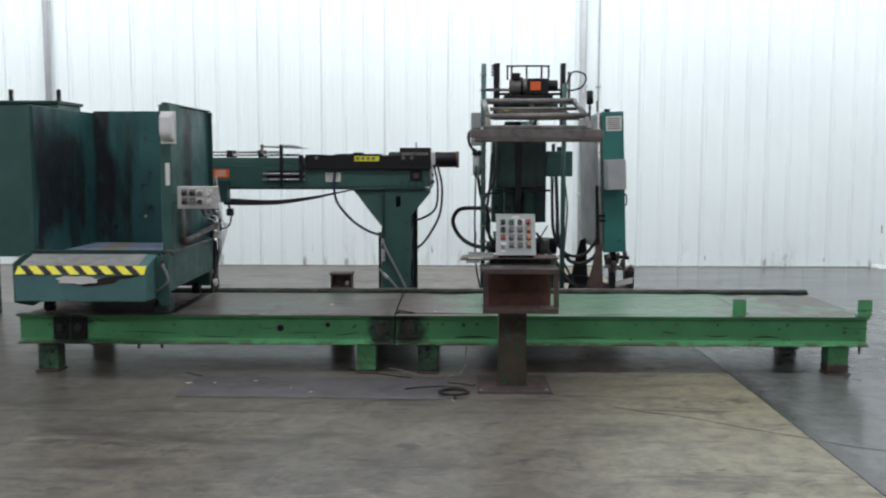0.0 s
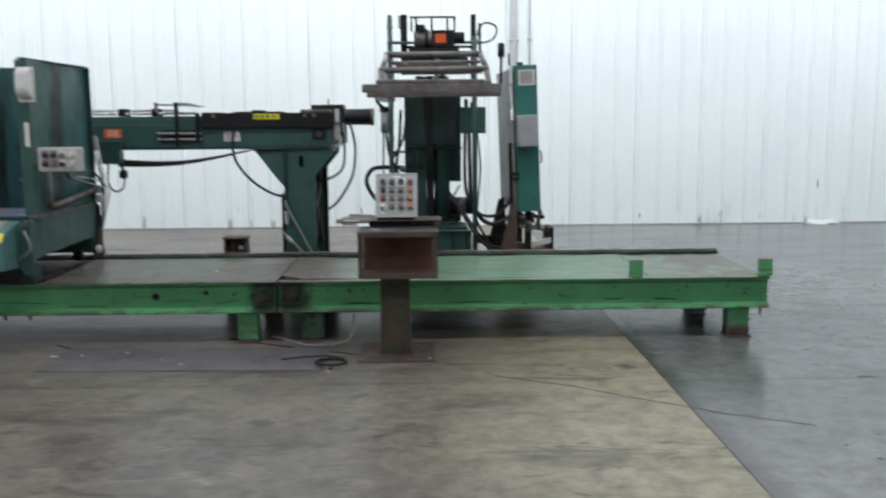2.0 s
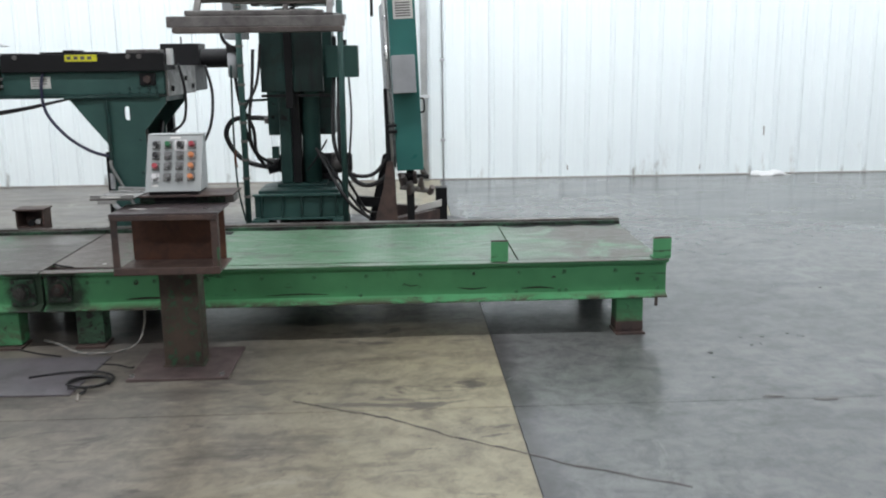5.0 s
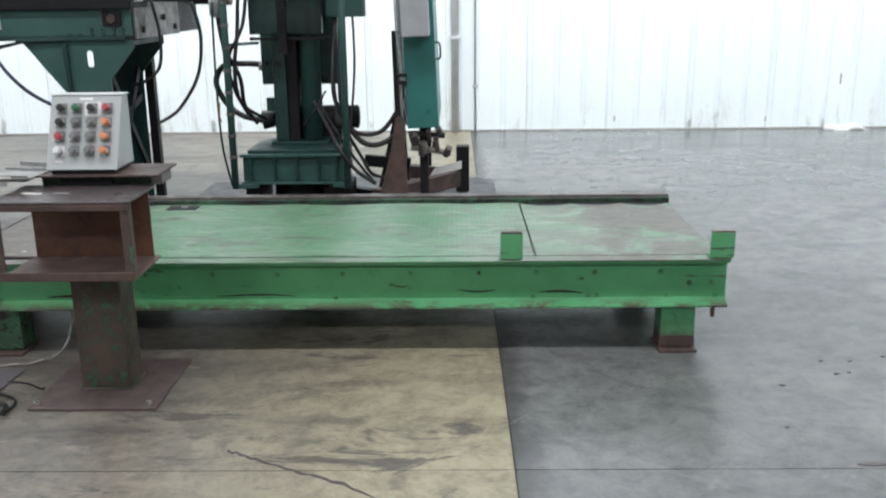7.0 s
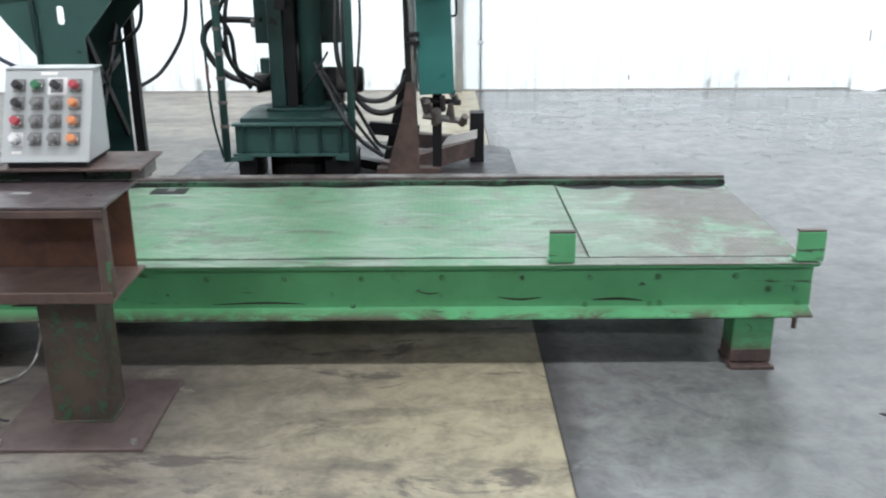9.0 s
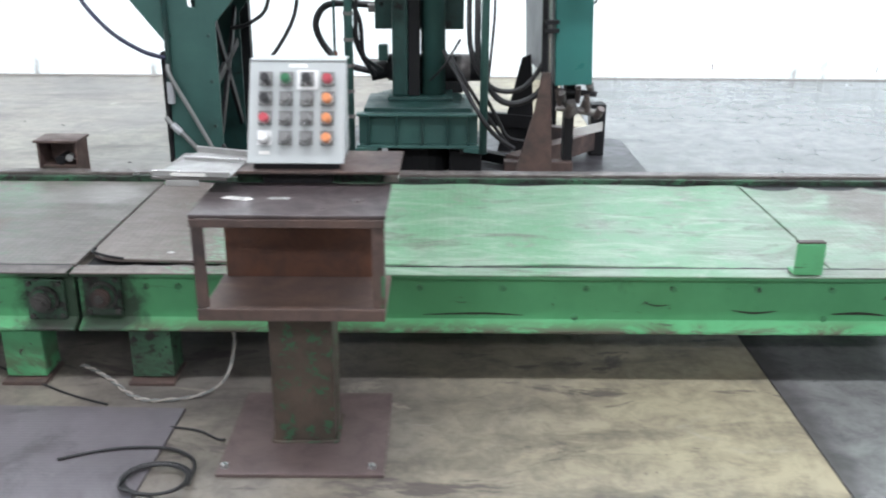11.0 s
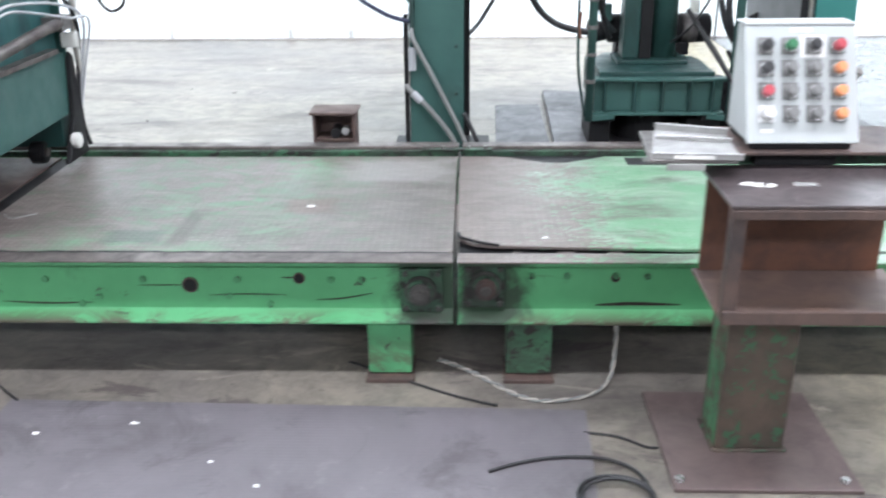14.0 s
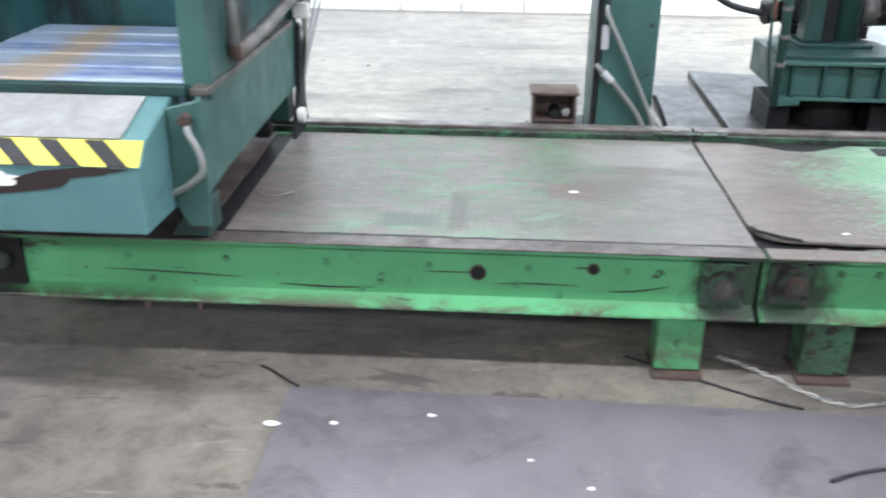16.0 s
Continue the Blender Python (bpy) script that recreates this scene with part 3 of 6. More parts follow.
def rounded_plate(x0, x1, y0, y1, corner, bite=0.0):
    """A deck plate with two rounded corners and, if asked, a ragged rear edge."""
    pts = []
    if corner:
        for a in range(7):
            w = math.pi + a * math.pi / 12
            pts.append((x0 + corner + corner * math.cos(w), y0 + corner + corner * math.sin(w)))
    else:
        pts.append((x0, y0))
    pts.append((x1, y0))
    if bite:
        n = 60
        for i in range(n):
            x = x1 + (x0 - x1) * i / n
            pts.append((x, y1 - bite * (max(0.0, math.sin((x - 2.165) / 0.27 * math.pi)) ** 0.6 * (1 if abs((x - 2.165) % 0.54 - 0.135) < 0.136 else 0) + max(0.0, math.sin((x - 2.435) / 0.27 * math.pi)) ** 0.6 * 0.9 + 0.2 * abs(noise.noise(Vector((x * 21, 4.0, 0)))))))
    else:
        pts.append((x1, y1))
    pts.append((x0, y1))
    return flat_slab(pts, ZDECK - 0.012, ZDECK, bevel=0.002)


part("deck_plate", rounded_plate(-2.068, -0.447, WEB + 0.022, BACK - 0.088, 0.0), DECKL, bench_l, "brown steel deck plate with faint green paint")
ragged = [(2.152 - 2.589 * i / 30, BACK - 0.09 - 0.17 * max(0.0, noise.noise(Vector((6.5 * i / 30, 4.0, 0))))) for i in range(30)]
lip = [(-0.437, 6.74), (-0.432, 6.69), (-0.415, 6.65), (-0.385, 6.622), (-0.33, 6.606), (-0.2, 6.6), (0.1, 6.588), (0.5, 6.572), (0.7, 6.571), (0.82, 6.561), (1.0, 6.568), (1.12, 6.576), (1.21, 6.583), (1.3, 6.577), (1.42, 6.562), (1.6, 6.566), (1.75, 6.556), (2.152, 6.552)]
part("deck_plate", flat_slab(lip + ragged + [(-0.437, BACK - 0.09)], ZDECK - 0.012, ZDECK, bevel=0.002), DECKR, bench_r, "scuffed green deck plate worn brown at one end")
part("deck_plate", rounded_plate(2.160, 2.962, WEB + 0.022, BACK - 0.09, 0.0, 0.085), DECKR, bench_r, "scuffed green deck plate")
# Black sheet under the notches, standing for the shade in the gap.
part("gap_shade", box(-0.42, 2.97, 7.40, 7.6235, ZDECK - 0.0095, ZDECK - 0.006, 0.001), BLACK, bench_r)
# Black patch laid on the plate for the shade inside a slot.
part("deck_slot", box(0.245, 0.41, 7.475, 7.575, ZDECK - 0.002, ZDECK + 0.002, 0.001), BLACK, bench_r, "black patch for the shaded inside of a slot")
part("slot_wall", box(0.315, 0.35, 7.515, 7.574, ZDECK + 0.0022, ZDECK + 0.003, 0.0003), GREYSTEEL, bench_r, "pale block below the slot")
# Black sheet below the front lip, in place of the shade there.
part("gap_shade", flat_slab([(-0.43, WEB + 0.012), (1.3, WEB + 0.014), (1.3, WEB + 0.10), (-0.43, WEB + 0.16)], ZDECK - 0.035, ZDECK - 0.022), BLACK, bench_r)
for x0, x1 in ((1.997, 2.093), (2.893, 2.995)):
    tab = part("stop_tab", box(x0, x1, FRONT - 0.006, FRONT + 0.006, ZTOP + 0.01, 0.548, 0.004), GREEN, bench_r, "upright green stop tab")
    part("tab_foot", box(x0, x1, FRONT + 0.006, FRONT + 0.055, ZTOP + 0.01, ZTOP + 0.02, 0.003), GREEN, tab)
    part("tab_lip", box(x0 + 0.002, x1 - 0.002, FRONT - 0.004, FRONT + 0.022, 0.5485, 0.555, 0.002), RUST, tab)
part("drip_bolt", rod((2.93, FRONT + 0.03, 0.16), (2.93, FRONT + 0.03, ZBOT), 0.009), RUST, bench_r)
# Black strip that stands for the shade between two deck plates.
part("gap_shade", box(-2.137, -2.069, WEB + 0.02, BACK - 0.089, ZDECK - 0.016, ZDECK - 0.010, 0.001), BLACK, bench_l)
part("torn_corner", hose([(-0.43, 6.70, ZDECK + 0.004), (-0.425, 6.655, ZDECK + 0.008), (-0.40, 6.632, ZDECK + 0.01), (-0.36, 6.615, ZDECK + 0.006), (-0.30, 6.606, ZDECK)], 0.005, 6, 6), BLACK, bench_r, "bent-up black plate corner", True)
for x, w in ((-0.12, 0.06), (0.04, 0.05), (-0.26, 0.03)):
    part("shim", box(x, x + w, 6.56, 6.585, ZDECK - 0.022, ZDECK - 0.012, 0.003), RAIL, bench_r, "pale shim in the gap")
RIM = steel("greasy_worn_washer", (0.075, 0.072, 0.068), (0.024, 0.023, 0.022), 0.36, 0.4)
BOLTM = steel("greasy_brown_bolt", (0.062, 0.040, 0.035), (0.025, 0.02, 0.019), 0.45, 0.25)
def ragged_gap(x0, x1, y0, y1, owner, seed):
    """A black strip of uneven width: shade between wear strip and deck plate."""
    r = random.Random(seed)
    k = int((x1 - x0) / 0.035)
    rear = [(x1 - (x1 - x0) * i / k, y1 + r.uniform(-0.004, 0.005)) for i in range(k + 1)]
    part("gap_shade", flat_slab([(x0, y0), (x1, y0)] + rear, ZDECK - 0.004, ZDECK + 0.0008, bevel=0), BLACK, owner, "black strip for the shaded gap along the deck edge")


ragged_gap(-2.065, -0.46, 6.5315, 6.549, bench_l, 3)
ragged_gap(0.55, 2.95, 6.5315, 6.551, bench_r, 5)
def scrape(owner, pts, w):
    """A thin dark scrape along the face of a channel, tapering to both ends."""
    line = curve_points([(x, 0, z) for x, z in pts], 6)
    k = len(line) - 1
    top = [(p.x, p.z + w * (0.25 + math.sin(math.pi * i / k)) * 0.5) for i, p in enumerate(line)]
    low = [(p.x, p.z - w * (0.25 + math.sin(math.pi * i / k)) * 0.5) for i, p in enumerate(line)]
    part("scrape", slab(top + low[::-1], WEB - 0.0132, WEB - 0.0118, bevel=0), SMEAR, owner, "long dark scrape in the paint")


for owner, pts, w in ((bench_l, [(-1.225, 0.292), (-1.10, 0.296), (-0.975, 0.293)], 0.0035), (bench_l, [(-0.885, 0.277), (-0.80, 0.282), (-0.70, 0.301)], 0.004), (bench_l, [(-0.99, 0.354), (-0.94, 0.353)], 0.004), (bench_l, [(-1.45, 0.326), (-1.29, 0.327)], 0.003), (bench_l, [(-1.9, 0.268), (-1.75, 0.262), (-1.60, 0.265)], 0.005), (bench_l, [(-2.45, 0.30), (-2.2, 0.293), (-2.02, 0.285)], 0.004),
                      (bench_r, [(1.82, 0.285), (1.90, 0.275), (1.98, 0.283)], 0.006), (bench_r, [(2.17, 0.272), (2.27, 0.276), (2.36, 0.268)], 0.008), (bench_r, [(0.75, 0.262), (0.95, 0.268), (1.1, 0.262)], 0.006), (bench_r, [(0.0, 0.262), (0.12, 0.267), (0.27, 0.264)], 0.010), (bench_r, [(1.52, 0.31), (1.56, 0.30), (1.60, 0.305)], 0.004)):
    scrape(owner, pts, w)
# coupling pads with large bolts at the joint
for owner, x0, x1, bx, bz in ((bench_l, -0.612, -0.478, -0.549, 0.318), (bench_r, -0.414, -0.284, -0.345, 0.335)):
    pad = part("coupling_pad", box(x0, x1, WEB - 0.026, WEB - 0.0125, bz - 0.078, bz + 0.072, 0.012), GREASY, owner, "greasy dark green coupling pad")
    part("washer", rod((bx, WEB - 0.040, bz), (bx, WEB - 0.026, bz), 0.050, 24, bevel=0.004), RIM, pad, "worn steel washer")
    part("collar", rod((bx, WEB - 0.046, bz), (bx, WEB - 0.040, bz), 0.042, 24, bevel=0.002), GREASY, pad)
    part("bolt", rod((bx, WEB - 0.070, bz), (bx, WEB - 0.046, bz), 0.034, 18, bevel=0.006), BOLTM if bx > -0.5 else RIM, pad, "large greasy bolt head")
    part("bolt_end", rod((bx, WEB - 0.078, bz), (bx, WEB - 0.0695, bz), 0.017, 12, bevel=0.003), RIM, pad)
    for sx in (x0 + 0.016, x1 - 0.016):
        for sz in (bz - 0.062, bz + 0.056):
            part("corner_bolt", rod((sx, WEB - 0.034, sz), (sx, WEB - 0.025, sz), 0.009, 6), RIM, pad)
for x0, x1 in ((-2.95, -2.84), (-2.82, -2.70)):
    pad = part("coupling_pad", box(x0, x1, WEB - 0.026, WEB - 0.0125, 0.235, 0.415, 0.012), BLACK, bench_l, "oily black end pad")
    part("bolt", rod(((x0 + x1) / 2, WEB - 0.05, 0.33), ((x0 + x1) / 2, WEB - 0.026, 0.33), 0.03, 12, bevel=0.004), GREASY, pad)

joint = part("rail_joint", box(-0.60, -0.30, BACK - 0.072, BACK - 0.0365, ZDECK + 0.0165, ZDECK + 0.024, 0.002), GREASY, bench_l, "greasy fish plate at the rail joint")
for x in (-0.575, -0.51, -0.40, -0.33):
    part("bolt", rod((x, BACK - 0.056, ZDECK + 0.024), (x, BACK - 0.056, ZDECK + 0.036), 0.010, 6), GREYSTEEL, joint)
for x in (-2.32, -2.15):
    part("drip_bolt", rod((x, FRONT + 0.03, 0.178), (x, FRONT + 0.03, ZBOT), 0.011), RUST, bench_l)

# ---- the upending carriage on the bench ----
car = thing("upender_carriage", (-2.55, 6.9, ZDECK), "dark teal upender carriage, oil-streaked, with hazard tape on its nose", "machine carriage")
XL, XR = -3.04, -2.085
part("left_panel", box(XL, XL + 0.014, 6.48, 7.585, 0.83, 1.94, 0.003), STAINSIDE, car, "oil-streaked teal side sheet")
part("back_panel", box(XL + 0.016, XR - 0.002, 7.572, 7.586, 0.80, 1.955, 0.003), STAINBACK, car, "oil-streaked teal back sheet")
right = part("right_panel", box(XR, XR + 0.014, 6.74, 7.585, 0.86, 1.945, 0.003), STAINED, car)
part("panel_flange", box(XR - 0.006, XR + 0.035, 6.455, 7.60, 1.946, 1.958, 0.003), DARKGREEN, right)
part("rear_flange", box(XR + 0.0145, XR + 0.05, 7.575, 7.589, 0.86, 1.944, 0.003), DARKGREEN, right)
part("front_post", box(XR - 0.03, XR + 0.05, 6.46, 6.735, 0.86, 1.944, 0.006), TEAL, car, "boxed teal corner post")
part("left_flange", box(XL - 0.03, XL - 0.001, 6.47, 6.50, 0.83, 1.94, 0.004), TEAL, car)
part("corner_weld", rod((XL + 0.02, 7.566, 0.88), (XL + 0.02, 7.566, 1.94), 0.007, 8), DARKGREEN, car)
for x, z, r in ((-2.86, 0.99, 0.014), (-2.61, 1.08, 0.012)):
    part("rivet", rod((x, 7.566, z), (x, 7.574, z), r, 12), BRIGHT if z > 1 else BLACK, car)
nose = [(6.15, 0.575), (6.50, 0.56), (6.50, 0.885), (6.42, 0.875), (6.20, 0.815), (6.15, 0.765)]
part("nose", side_slab(nose, -3.045, -2.14, bevel=0.006), AQUA, car, "blue-teal sloping nose, scraped")
part("nose_cheek", slab([(-2.137, 0.58), (-2.105, 0.515), (-2.04, 0.515), (-2.04, 0.885), (-2.137, 0.86)], 6.362, 6.379, bevel=0.004), TEAL, car)
tape = part("hazard_tape", side_slab([(6.146, 0.765), (6.1495, 0.765), (6.199, 0.8165), (6.197, 0.8195)], -3.04, -2.143, bevel=0.0), HAZARD, car, "yellow and black hazard tape")
for i in range(7):
    x = -2.955 + i * 0.122
    b = bmesh.new()
    vs = [b.verts.new(c) for c in ((x, 6.1445, 0.766), (x + 0.055, 6.1445, 0.766), (x - 0.02, 6.1945, 0.8195), (x - 0.075, 6.1945, 0.8195))]
    f = b.faces.new(vs)
    g = bmesh.ops.extrude_face_region(b, geom=[f])
    bmesh.ops.translate(b, vec=(0, 0.003, -0.003), verts=[v for v in g["geom"] if isinstance(v, bmesh.types.BMVert)])
    part("black_stripe", b, HAZARDK, tape)
b = bmesh.new()
pts = []
for i in range(26):
    a = 2 * math.pi * i / 26
    k = 1 + 0.35 * noise.noise(Vector((math.cos(a) * 2.3, math.sin(a) * 2.3, 1.7)))
    pts.append((-2.60 + 0.15 * k * math.cos(a), 0.725 + 0.028 * k * math.sin(a)))
part("torn_sticker", slab(pts, 6.1465, 6.1495, bevel=0.0), PAPER, car, "torn white sticker")
pts = []
for i in range(30):
    a = 2 * math.pi * i / 30
    k = 1 + 0.5 * noise.noise(Vector((math.cos(a) * 2.0, math.sin(a) * 2.0, 5.7)))
    pts.append((-2.42 + 0.22 * k * math.cos(a), 0.722 + 0.026 * k * math.sin(a) + 0.03 * math.cos(a)))
part("oil_smear", slab(pts, 6.1478, 6.1497, bevel=0.0), SMEAR, car, "dark oily scrape")
part("nose_top", side_slab([(6.205, 0.8185), (6.415, 0.8765), (6.413, 0.8795), (6.203, 0.8215)], -3.03, -2.205, bevel=0.0), CARD, car, "worn grey tread on the nose")
part("lip_bar", box(-3.05, -2.10, 6.425, 6.462, 0.876, 0.905, 0.004), DARKGREEN, car)
for i in range(6):
    y = 6.49 + i * 0.178
    part("slat", box(-3.02, -2.118, y, y + 0.152, 0.838, 0.862, 0.006), SLAT, car, "blue-white banded platform slat")
part("platform_bed", box(-3.03, -2.10, 6.50, 7.57, 0.78, 0.836, 0.004), BLACK, car)
sill = part("side_sill", side_slab([(6.381, 0.605), (6.60, 0.62), (7.56, 0.63), (7.60, 0.875), (7.45, 0.885), (6.381, 0.885)], -2.062, -2.045, bevel=0.003), TEAL, car, "teal side plate")
part("sill_cap", bar((-2.053, 6.40, 0.896), (-2.053, 7.50, 0.894), 0.05, 0.02), RAIL, sill, "worn bare top edge")
part("side_sill", side_slab([(6.16, 0.565), (6.42, 0.50), (7.56, 0.615), (7.60, 0.90), (6.30, 0.885), (6.16, 0.84)], -3.06, -3.046, bevel=0.003), TEAL, car)
part("rear_frame", box(-3.07, -2.066, 7.50, 7.60, 0.50, 0.82, 0.005), DARKGREEN, car)
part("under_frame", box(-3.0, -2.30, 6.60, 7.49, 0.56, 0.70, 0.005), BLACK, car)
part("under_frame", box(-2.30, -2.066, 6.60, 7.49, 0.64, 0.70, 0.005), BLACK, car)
for x in (-2.99, -2.17):
    for y in (6.56, 7.48):
        wheel = part("wheel", rod((x - 0.03, y, ZTOP + 0.056), (x + 0.03, y, ZTOP + 0.056), 0.046, 20, bevel=0.006), BLACK, car)
        part("hub", rod((x - 0.036, y, ZTOP + 0.056), (x + 0.036, y, ZTOP + 0.056), 0.018, 12), RAIL, wheel)
part("foot_block", slab([(-2.19, 0.452), (-2.072, 0.452), (-2.072, 0.56), (-2.12, 0.57)], 6.44, 6.56, bevel=0.004), DARKGREEN, car)
part("foot_bolt", rod((-2.10, 6.425, 0.50), (-2.10, 6.445, 0.50), 0.022, 12), RUST, car)
part("rear_bracket", side_slab([(7.42, 0.45), (7.62, 0.45), (7.61, 0.86), (7.58, 0.88), (7.53, 0.62)], -2.044, -2.022, bevel=0.004), BLACK, car, "black rear bracket plate")
part("bracket_pin", rod((-2.03, 7.50, 0.53), (-2.0, 7.50, 0.53), 0.032, 16, bevel=0.004), PAPER, car, "pale round pin end")
part("lever", hose([(-2.01, 6.65, 0.948), (-2.008, 7.0, 0.968), (-2.004, 7.3, 0.995), (-2.0, 7.50, 1.005)], 0.022, 4, 12), RAIL, car, "bare steel lever tube", True)
part("lever_bracket", box(-2.06, -1.98, 7.46, 7.56, 0.975, 1.03, 0.004), GREYSTEEL, car)
part("drain_hose", hose([(-2.079, 6.36, 0.828), (-2.071, 6.335, 0.80), (-2.045, 6.33, 0.75), (-2.04, 6.33, 0.695), (-2.078, 6.34, 0.655), (-2.14, 6.36, 0.615)], 0.010, 8, 10), DULLPIPE, car, "grey curled hose", True)
part("hose_nut", rod((-2.082, 6.362, 0.836), (-2.08, 6.335, 0.832), 0.018, 6), RUST, car)

part("connector", box(-2.045, -1.985, 7.565, 7.61, 0.895, 0.955, 0.008), PAPER, car, "cream plastic connector")
for k, (dx, m) in enumerate(((0.0, CABLEW), (0.022, PAPER), (-0.02, DULLPIPE))):
    part("signal_wire", hose([(-2.04 + dx, 7.60, 1.42), (-2.02 + dx, 7.61, 1.25), (-1.99 + dx * 0.6, 7.615, 1.08), (-2.005 + dx * 0.4, 7.61, 0.95), (-2.01 + dx * 0.3, 7.63, 0.74)], 0.0055, 6, 6), m, car, smooth=True)
part("stand_pipe", rod((-2.012, 6.64, 0.955), (-2.02, 6.66, 1.30), 0.017, 12), DULLPIPE, car, "dull grey upright pipe", True)
part("pipe_elbow", hose([(-2.012, 6.64, 0.98), (-2.011, 6.645, 0.95), (-2.010, 6.67, 0.945), (-2.010, 6.70, 0.952)], 0.021, 6, 12), RUST, car, smooth=True)

# small things fixed on the carriage post
lamp = thing("emergency_light", (-2.05, 6.42, 1.68), "white plastic wall light with sloping cover on a teal post", "light fitting")
part("housing", side_slab([(6.395, 1.70), (6.46, 1.675), (6.46, 1.885), (6.42, 1.89), (6.38, 1.86), (6.375, 1.74)], -2.09, -2.0, bevel=0.012), WHITEPL, lamp)
part("back_plate", box(-2.10, -1.99, 6.452, 6.4595, 1.665, 1.895, 0.002), PAPER, lamp)
lab = single("paper_tag", box(-2.075, -2.045, 6.454, 6.459, 1.37, 1.53, 0.001), PAPER, (-2.06, 6.455, 1.37), "faded white paper tag on a teal post", "label")


def button(x, y, z, r, top, parent, ring=None, tilt=None, proud=0.022):
    """One push button: ring, cap and a small legend plate; set on a tilted face by a matrix."""
    def place(bm):
        if tilt is not None:
            bmesh.ops.transform(bm, matrix=tilt, verts=bm.verts[:])
        return bm
    plate = part("legend_plate", place(box(x - r * 1.15, x + r * 1.15, y - 0.003, y - 0.0005, z - r * 1.05, z + r * 1.5, 0.001)), ring or GRYBTN, parent)
    part("ring", place(rod((x, y - 0.012, z), (x, y - 0.003, z), r, 16, bevel=0.002)), CHROME, plate)
    part("cap", place(rod((x, y - 0.012 - proud, z), (x, y - 0.012, z), r * 0.78, 16, r2=r * 0.84, bevel=0.003)), top, plate)


pend = thing("push_button_station", (-1.84, 6.42, 1.2), "small stainless push-button station with eight buttons", "control box")
body = part("enclosure", box(-1.978, -1.706, 6.40, 6.50, 1.206, 1.365, 0.008), STAINLESS, pend)
part("mounting_arm", box(-2.034, -1.98, 6.45, 6.49, 1.25, 1.32, 0.003), TEAL, pend)
tops = [BKBTN, BKBTN, GRYBTN, WHITEPL, BKBTN, GRYBTN, BKBTN, WHITEPL]
for i in range(8):
    button(-1.925 + 0.055 * (i % 4) + (0.008 if i % 4 == 3 else 0), 6.40, 1.315 - 0.06 * (i // 4), 0.019, tops[i], body, PAPER if i % 4 > 1 else None)
for k, (dx, r) in enumerate(((0.0, 0.009), (0.03, 0.006), (0.055, 0.005))):
    part("cable", hose([(-1.82 + dx, 6.46, 1.205), (-1.83 + dx, 6.55, 1.15), (-1.95, 7.0 + dx, 1.16 - dx), (-2.0 + dx, 7.45, 1.14 - dx * 2), (-1.985 + dx, 7.6, 1.0), (-2.015 + dx * 0.5, 7.625, 0.8), (-2.03, 7.62, 0.6), (-2.03, 7.66, 0.47)], r), RUBBER if k == 0 else CONDUITM, pend, smooth=True)

# ---- the feed arm on its column, behind the bench ----
arm = thing("feed_arm", (-0.6, 9.2, 0), "dark teal feed arm on a boxed column with a black track", "machine")
YA = 8.70
part("arm_beam", box(-4.3, -0.26, YA, YA + 0.30, 1.295, 1.50, 0.006), TEAL, arm, "long teal box beam")
part("bottom_flange", box(-4.3, -0.30, YA - 0.03, YA + 0.33, 1.272, 1.2945, 0.003), DARKGREEN, arm)
part("top_beam", box(-4.3, -1.47, YA + 0.02, YA + 0.28, 1.501, 1.575, 0.005), TEAL, arm)
track = part("black_track", box(-1.44, -0.24, YA - 0.05, YA + 0.30, 1.465, 1.60, 0.008), BLACK, arm, "greasy black track housing")
part("yellow_label", box(-0.967, -0.73, YA - 0.053, YA - 0.0505, 1.542, 1.592, 0.0), YELLOW, track, "yellow warning label")
for x in (-0.95, -0.90, -0.85, -0.80):
    part("print_bar", box(x, x + 0.03, YA - 0.0545, YA - 0.0532, 1.556, 1.579, 0.0), INK, track)
for x0, x1, z in ((-1.15, -0.72, 1.612), (-1.44, -1.28, 1.606), (-0.98, -0.9, 1.625)):
    part("track_cover", box(x0, x1, YA - 0.04, YA + 0.2, 1.6005, z, 0.003), BLACK, track)
part("clevis", box(-0.52, -0.27, YA - 0.04, YA + 0.1, 1.6005, 1.625, 0.004), GREYSTEEL, arm, "grey steel clevis block")
for x in (-0.50, -0.42, -1.33):
    part("pin", rod((x, YA - 0.062, 1.575), (x, YA - 0.05, 1.575), 0.018, 12), GREYSTEEL, track)
part("guide_rod", rod((-4.2, YA + 0.05, 1.60), (-1.5, YA + 0.05, 1.60), 0.012), BRIGHT, arm, "bright round guide rod", True)
part("guide_rod", rod((-4.2, YA + 0.16, 1.63), (-1.7, YA + 0.16, 1.63), 0.012), BRIGHT, arm, "bright round guide rod", True)
for x in (-2.2, -1.9):
    part("rod_clamp", box(x, x + 0.05, YA, YA + 0.2, 1.576, 1.645, 0.004), BLACK, arm)
part("post", box(-1.685, -1.655, YA - 0.04, YA - 0.005, 1.30, 1.70, 0.004), BLACK, arm)
part("post", box(-1.50, -1.46, YA - 0.04, YA - 0.005, 1.34, 1.60, 0.004), BLACK, arm)
for z in (1.365, 1.42):
    part("slide_rod", rod((-1.85, YA - 0.025, z), (-1.45, YA - 0.025, z), 0.012), BRIGHT, arm, "bright slide rod", True)
part("slide_plate", box(-1.82, -1.46, YA - 0.004, YA - 0.001, 1.34, 1.45, 0.0), BLACK, arm)
